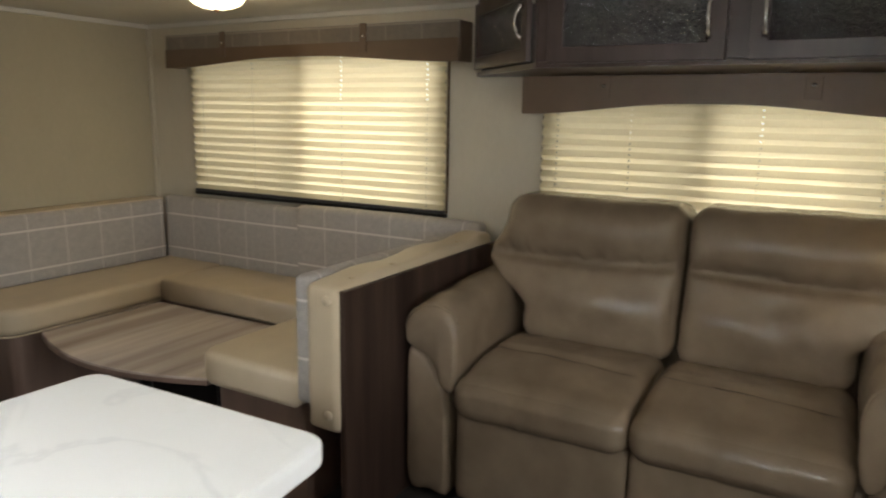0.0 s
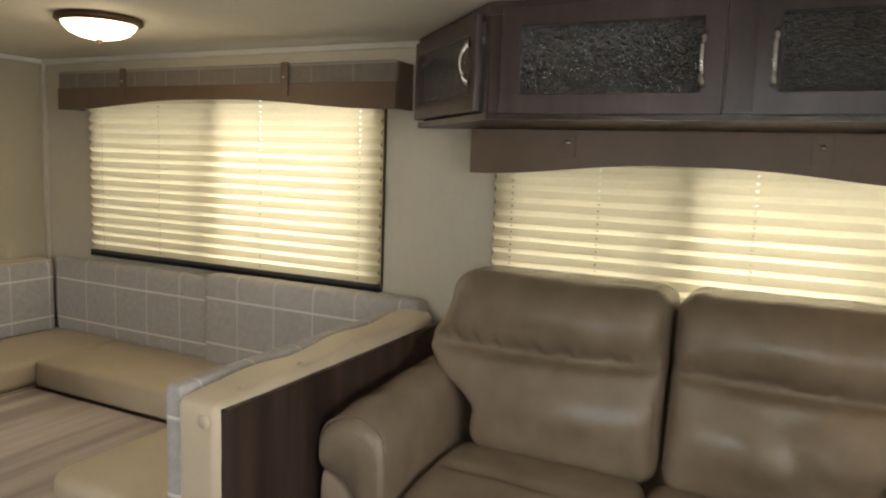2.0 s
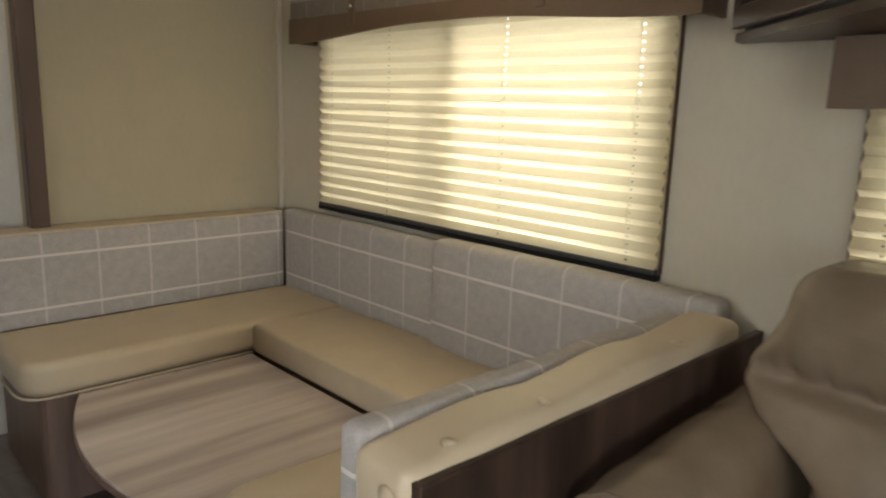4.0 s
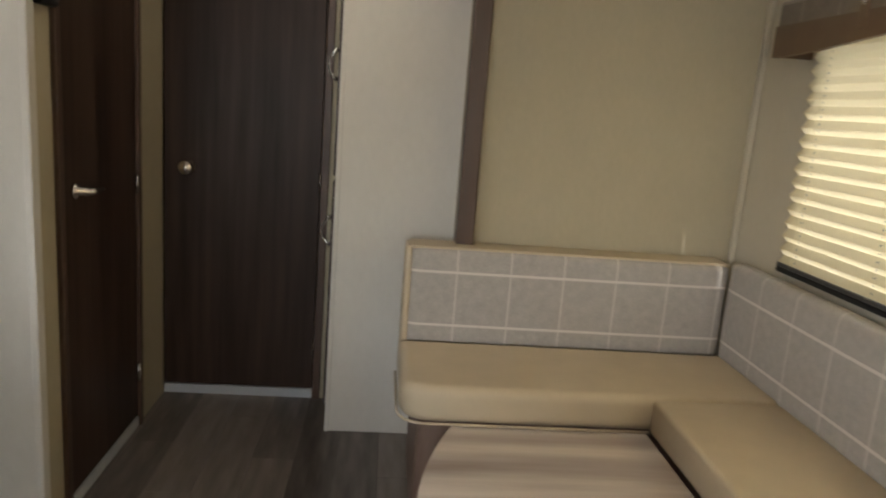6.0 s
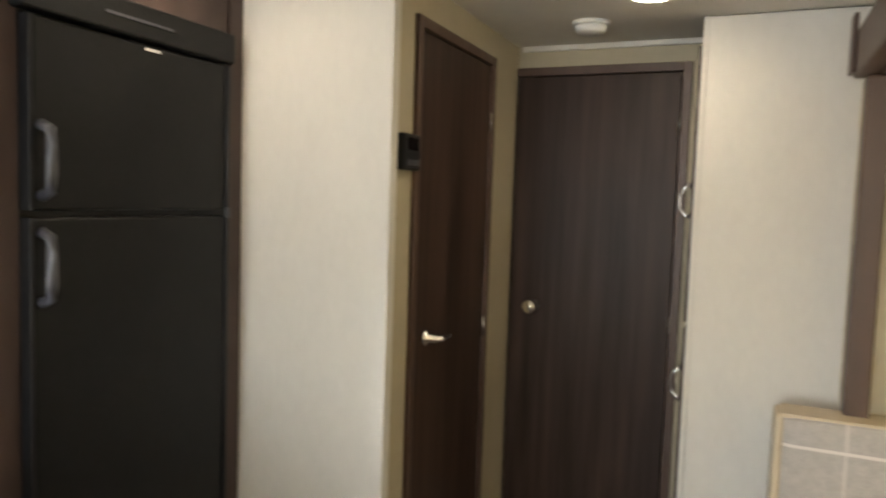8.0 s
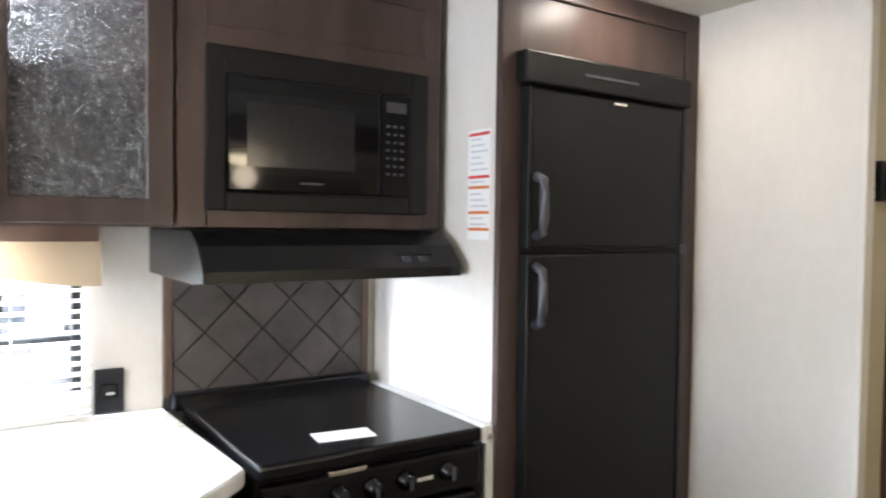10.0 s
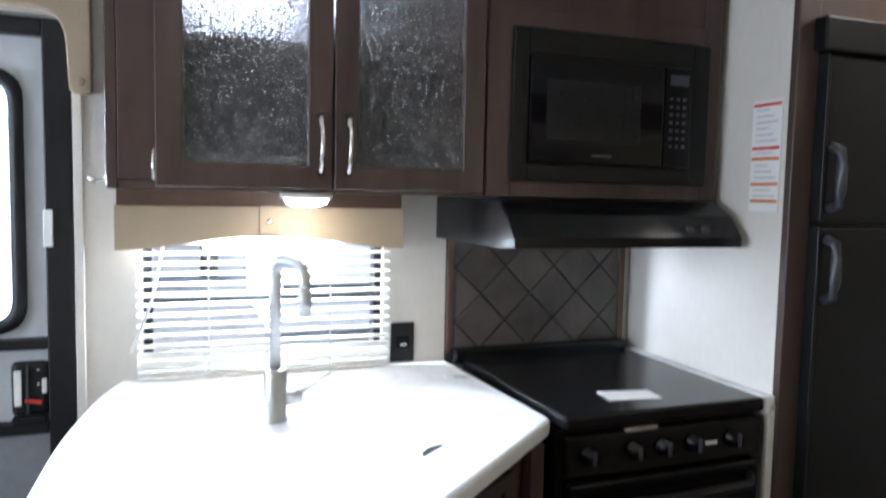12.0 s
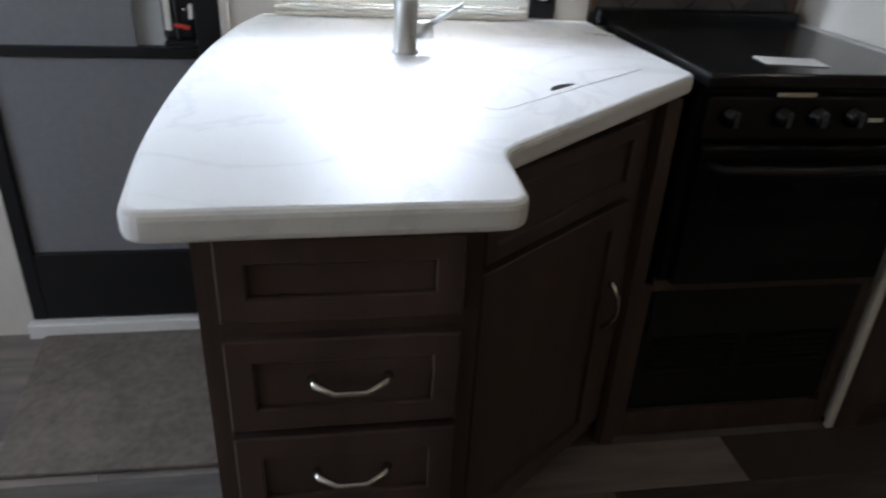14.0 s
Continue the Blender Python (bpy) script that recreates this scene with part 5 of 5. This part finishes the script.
single("worktop_end_strip", box(0.05, 0.60, 1.604, 1.637, 0.880, 0.922, 0.006), MARBLE, "narrow marble-look worktop strip beside the range", "worktop")

# ---- entrance door ----
ed = thing("door_1", (0.0, -0.19, 0), "closed pale grey entrance door with frosted window", "door", kind="structure")
part("leaf", boxes((-0.058, -0.034, -0.455, -0.372, 0.06, 1.745), (-0.058, -0.034, -0.028, 0.070, 0.06, 1.745),
                   (-0.058, -0.034, -0.372, -0.028, 0.06, 1.058), (-0.058, -0.034, -0.372, -0.028, 1.612, 1.745)), DOOR_SKIN, ed)
fo = rounded([(-0.40, 1.03), (0.000, 1.03), (0.000, 1.64), (-0.40, 1.64)], 0.07)
yz = Matrix(((0, 0, 1, 0), (1, 0, 0, 0), (0, 1, 0, 0), (0, 0, 0, 1)))
ring_in = rounded([(-0.372, 1.058), (-0.028, 1.058), (-0.028, 1.612), (-0.372, 1.612)], 0.055)
bm = bmesh.new()
n = len(fo)
vs = [[bm.verts.new((x, y, z)) for y, z in loop] for loop, x in ((fo, -0.0335), (fo, -0.018), (ring_in, -0.016), (ring_in, -0.0335))]
for r in range(3):
    for k in range(n):
        bm.faces.new((vs[r][k], vs[r][(k + 1) % n], vs[r + 1][(k + 1) % n], vs[r + 1][k]))
wn_ = part("door_window", bm, BLACK_PLASTIC, ed, "black rounded window frame", True)
part("pane", box(-0.0335, -0.026, -0.375, -0.025, 1.055, 1.615), FROST, wn_, "frosted pane")
sc = thing("screen_door", (0.0, -0.19, 0), "black-framed screen door with grey kick panel", "screen door", kind="structure")
part("frame", boxes((-0.030, 0.006, -0.488, -0.448, 0.052, 1.752, 0.004), (-0.030, 0.006, 0.045, 0.103, 0.052, 1.752, 0.004),
                    (-0.030, 0.005, -0.448, 0.045, 1.712, 1.752, 0.004), (-0.030, 0.005, -0.448, 0.045, 0.995, 1.020, 0.004),
                    (-0.030, 0.005, -0.448, 0.045, 0.795, 0.822, 0.004), (-0.030, 0.005, -0.448, 0.045, 0.052, 0.262, 0.004)), BLACK_PLASTIC, sc)
part("kick_panel", box(-0.016, -0.008, -0.450, 0.046, 0.255, 0.800), SCREEN_GREY, sc, "grey screen panel")
part("slider_panel", box(-0.014, -0.009, -0.450, -0.10, 0.815, 1.000), SCREEN_GREY, sc)
la = part("latch", box(-0.033, -0.010, -0.035, 0.044, 0.835, 0.965, 0.012), BLACK_PLASTIC, sc, "black latch housing")
part("latch_plate", box(-0.0095, -0.006, -0.028, -0.012, 0.862, 0.945, 0.002), WHITE, la)
part("latch_tab", box(-0.0095, -0.004, 0.030, 0.041, 0.890, 0.925, 0.002), WHITE, la)
part("lock_lever", moved(box(-0.003, 0.003, -0.018, 0.018, -0.005, 0.005, 0.002), pose(-0.006, 0.012, 0.872, -12, 0, 0)), RED_INK, la, "red lock lever")
part("divider", box(-0.0095, -0.003, -0.002, 0.002, 0.842, 0.958, 0.001), ALU, la)
for y, z in ((0.022, 0.945), (0.022, 0.912)):
    part("screw", lathe([(0.004, 0), (0.004, 0.002), (0.001, 0.003)], pose(-0.0095, y, z, 0, 90, 0), 10), CHROME, la, "small bright screw", True)
part("pull", box(-0.009, 0.012, -0.03, 0.040, 0.826, 0.840, 0.003), BLACK_PLASTIC, la)
part("catch", box(0.006, 0.014, 0.042, 0.062, 1.235, 1.320, 0.003), WHITE, sc, "white plastic catch")
single("trim_door_sill", box(-0.04, 0.030, -0.500, 0.110, 0.001, 0.048, 0.005), WHITE, "white door sill at the entrance", "sill", "structure")
single("trim_door_side", box(0.0005, 0.012, 0.1055, 0.125, 0.05, 1.775, 0.002), WALL_PALE, "pale strip beside the entrance door", "trim", "structure")
cv = thing("door_valance", (0.02, -0.19, 1.6), "beige vinyl surround above the entrance door", "valance")
prof = rounded([(-0.50, 1.585), (-0.50, 1.86), (0.150, 1.86), (0.150, 1.585), (0.105, 1.585), (0.095, 1.768), (-0.44, 1.768), (-0.45, 1.585)], [0.0, 0.05, 0.05, 0.012, 0.012, 0.07, 0.07, 0.0])
part("panel", moved(prism(prof, 0.008, 0.045, 0.004, 2), yz), VINYL_KITCHEN, cv)
for y, z in ((0.128, 1.610), (0.10, 1.81)):
    part("button", lathe([(0.010, 0), (0.008, 0.004), (0.001, 0.006)], pose(0.045, y, z, 0, 90, 0), 14), VINYL_KITCHEN, cv, smooth=True)
mt = thing("door_mat", (0.3, -0.2, 0), "taupe pile mat on the entrance floor", "mat")
part("carpet", prism(rounded([(0.03, -0.46), (0.575, -0.40), (0.585, 0.17), (0.03, 0.17)], 0.02), 0.0035, 0.016, 0.005, 2), MAT_PILE, mt)

# ---- outdoors, seen through the kitchen window ----
single("ground", box(-60, 60, -60, 60, -0.75, -0.70), GRAVEL, "pale gravel yard", "ground", "structure")
rv = thing("travel_trailer", (-7, 3, -0.7), "white travel trailer parked across the yard", "trailer")
part("body", box(-8.4, -6.0, 1.2, 8.2, -0.2, 2.3, 0.15, 3), RV_WHITE, rv)
part("stripe", box(-5.999, -5.99, 1.4, 8.0, 0.15, 0.35), GREY_PLASTIC, rv)
part("window", box(-5.999, -5.985, 3.2, 4.4, 0.9, 1.6, 0.004), DARK_GLASS, rv)
part("window", box(-5.999, -5.985, 6.2, 7.2, 0.9, 1.6, 0.004), DARK_GLASS, rv)
for y in (4.3, 5.2):
    part("wheel", tube([(-6.3, y, -0.36), (-6.0, y, -0.36)], 0.34, 24), RUBBER, rv, "black rubber wheel")


def tree(x, y, h, seed):
    rnd = random.Random(seed)
    t = thing("tree", (x, y, -0.7), "leafy green tree beyond the yard", "tree", "trees beyond the yard")
    bm = tube([(x, y, -0.7), (x + 0.1, y, h * 0.3), (x - 0.05, y + 0.1, h * 0.75)], [0.22, 0.16, 0.05], 10)
    for k in range(7):
        a, z = rnd.uniform(0, 6.28), rnd.uniform(0.3, 0.65) * h
        merge(bm, tube([(x, y, z), (x + math.cos(a) * h * 0.15, y + math.sin(a) * h * 0.15, z + h * 0.1), (x + math.cos(a) * h * 0.26, y + math.sin(a) * h * 0.26, z + h * 0.15)], [0.07, 0.045, 0.02], 6))
    part("trunk", bm, BARK, t, smooth=True)
    vs, fs = [], []
    for k in range(2600):
        a, u = rnd.uniform(0, 6.28), rnd.uniform(-1, 1)
        r = h * 0.32 * rnd.uniform(0.35, 1.0) * (0.8 + 0.35 * math.sin(3 * a + 2 * u))
        c = Vector((x + r * math.cos(a) * math.sqrt(1 - u * u), y + r * math.sin(a) * math.sqrt(1 - u * u), h * 0.62 + r * 1.15 * u))
        d = Vector((rnd.uniform(-1, 1), rnd.uniform(-1, 1), rnd.uniform(-1, 1))) * 0.16
        e = Vector((rnd.uniform(-1, 1), rnd.uniform(-1, 1), rnd.uniform(-1, 1))) * 0.11
        i = len(vs)
        vs += [c - d, c + e, c + d, c - e]
        fs.append((i, i + 1, i + 2, i + 3))
    me = bpy.data.meshes.new("crown")
    me.from_pydata([p - BASE[t] for p in vs], [], fs)
    me.materials.append(LEAF)
    o = new("crown", me)
    o.parent = t


for i, (x, y, h) in enumerate(((-14, -3.5, 6.5), (-16, 1, 7.5), (-17, 6, 7.0), (-15, 11, 8.0))):
    tree(x, y, h, 40 + i)

# ---- diamond tiles of the backsplash ----
def clip(poly, axis, limit, keep_less):
    out = []
    for p, q in zip(poly, poly[1:] + poly[:1]):
        ip, iq = (p[axis] <= limit) == keep_less, (q[axis] <= limit) == keep_less
        if ip:
            out.append(p)
        if ip != iq:
            t = (limit - p[axis]) / (q[axis] - p[axis])
            out.append((p[0] + t * (q[0] - p[0]), p[1] + t * (q[1] - p[1])))
    return out


half = 0.078
for i in range(-1, 5):
    for j in range(-1, 6):
        cy, cz = 1.055 + i * 2 * half + (half if j % 2 else 0), 0.94 + j * half
        k = half - 0.004
        poly = [(cy - k, cz), (cy, cz - k), (cy + k, cz), (cy, cz + k)]
        for ax, lim, less in ((0, 1.054, False), (0, 1.590, True), (1, 0.93, False), (1, 1.252, True)):
            poly = clip(poly, ax, lim, less) if len(poly) > 2 else []
        if len(poly) > 2:
            part("tile", moved(prism(poly, 0.0125, 0.0165), yz), TILE, sp)

# ---- floor planks ----
floor_ob = bpy.data.objects["floor"]
PW, PL = 0.150, 0.914
pm = finish("plank", box(0.0008, PW - 0.0008, 0.0008, PL - 0.0008, -0.004, 0.0), PLANK, False)
ends = {}
for i in range(15):
    off = ((i * 0.37) % 1.0) * PL
    y = Y0 - off
    while y < YB:
        x = i * PW
        ya, yb = max(y, Y0), min(y + PL, YB)
        if yb - ya > 0.03:
            if yb - ya > PL - 0.001:
                me = pm
                o = new("plank", me)
                o.location = (x, y, 0)
            else:
                o = new("plank", finish("plank", box(0.0008, PW - 0.0008, 0.0008, yb - ya - 0.0008, -0.004, 0.0), PLANK, False))
                o.location = (x, ya, 0)
            o.parent = floor_ob
        y += PL
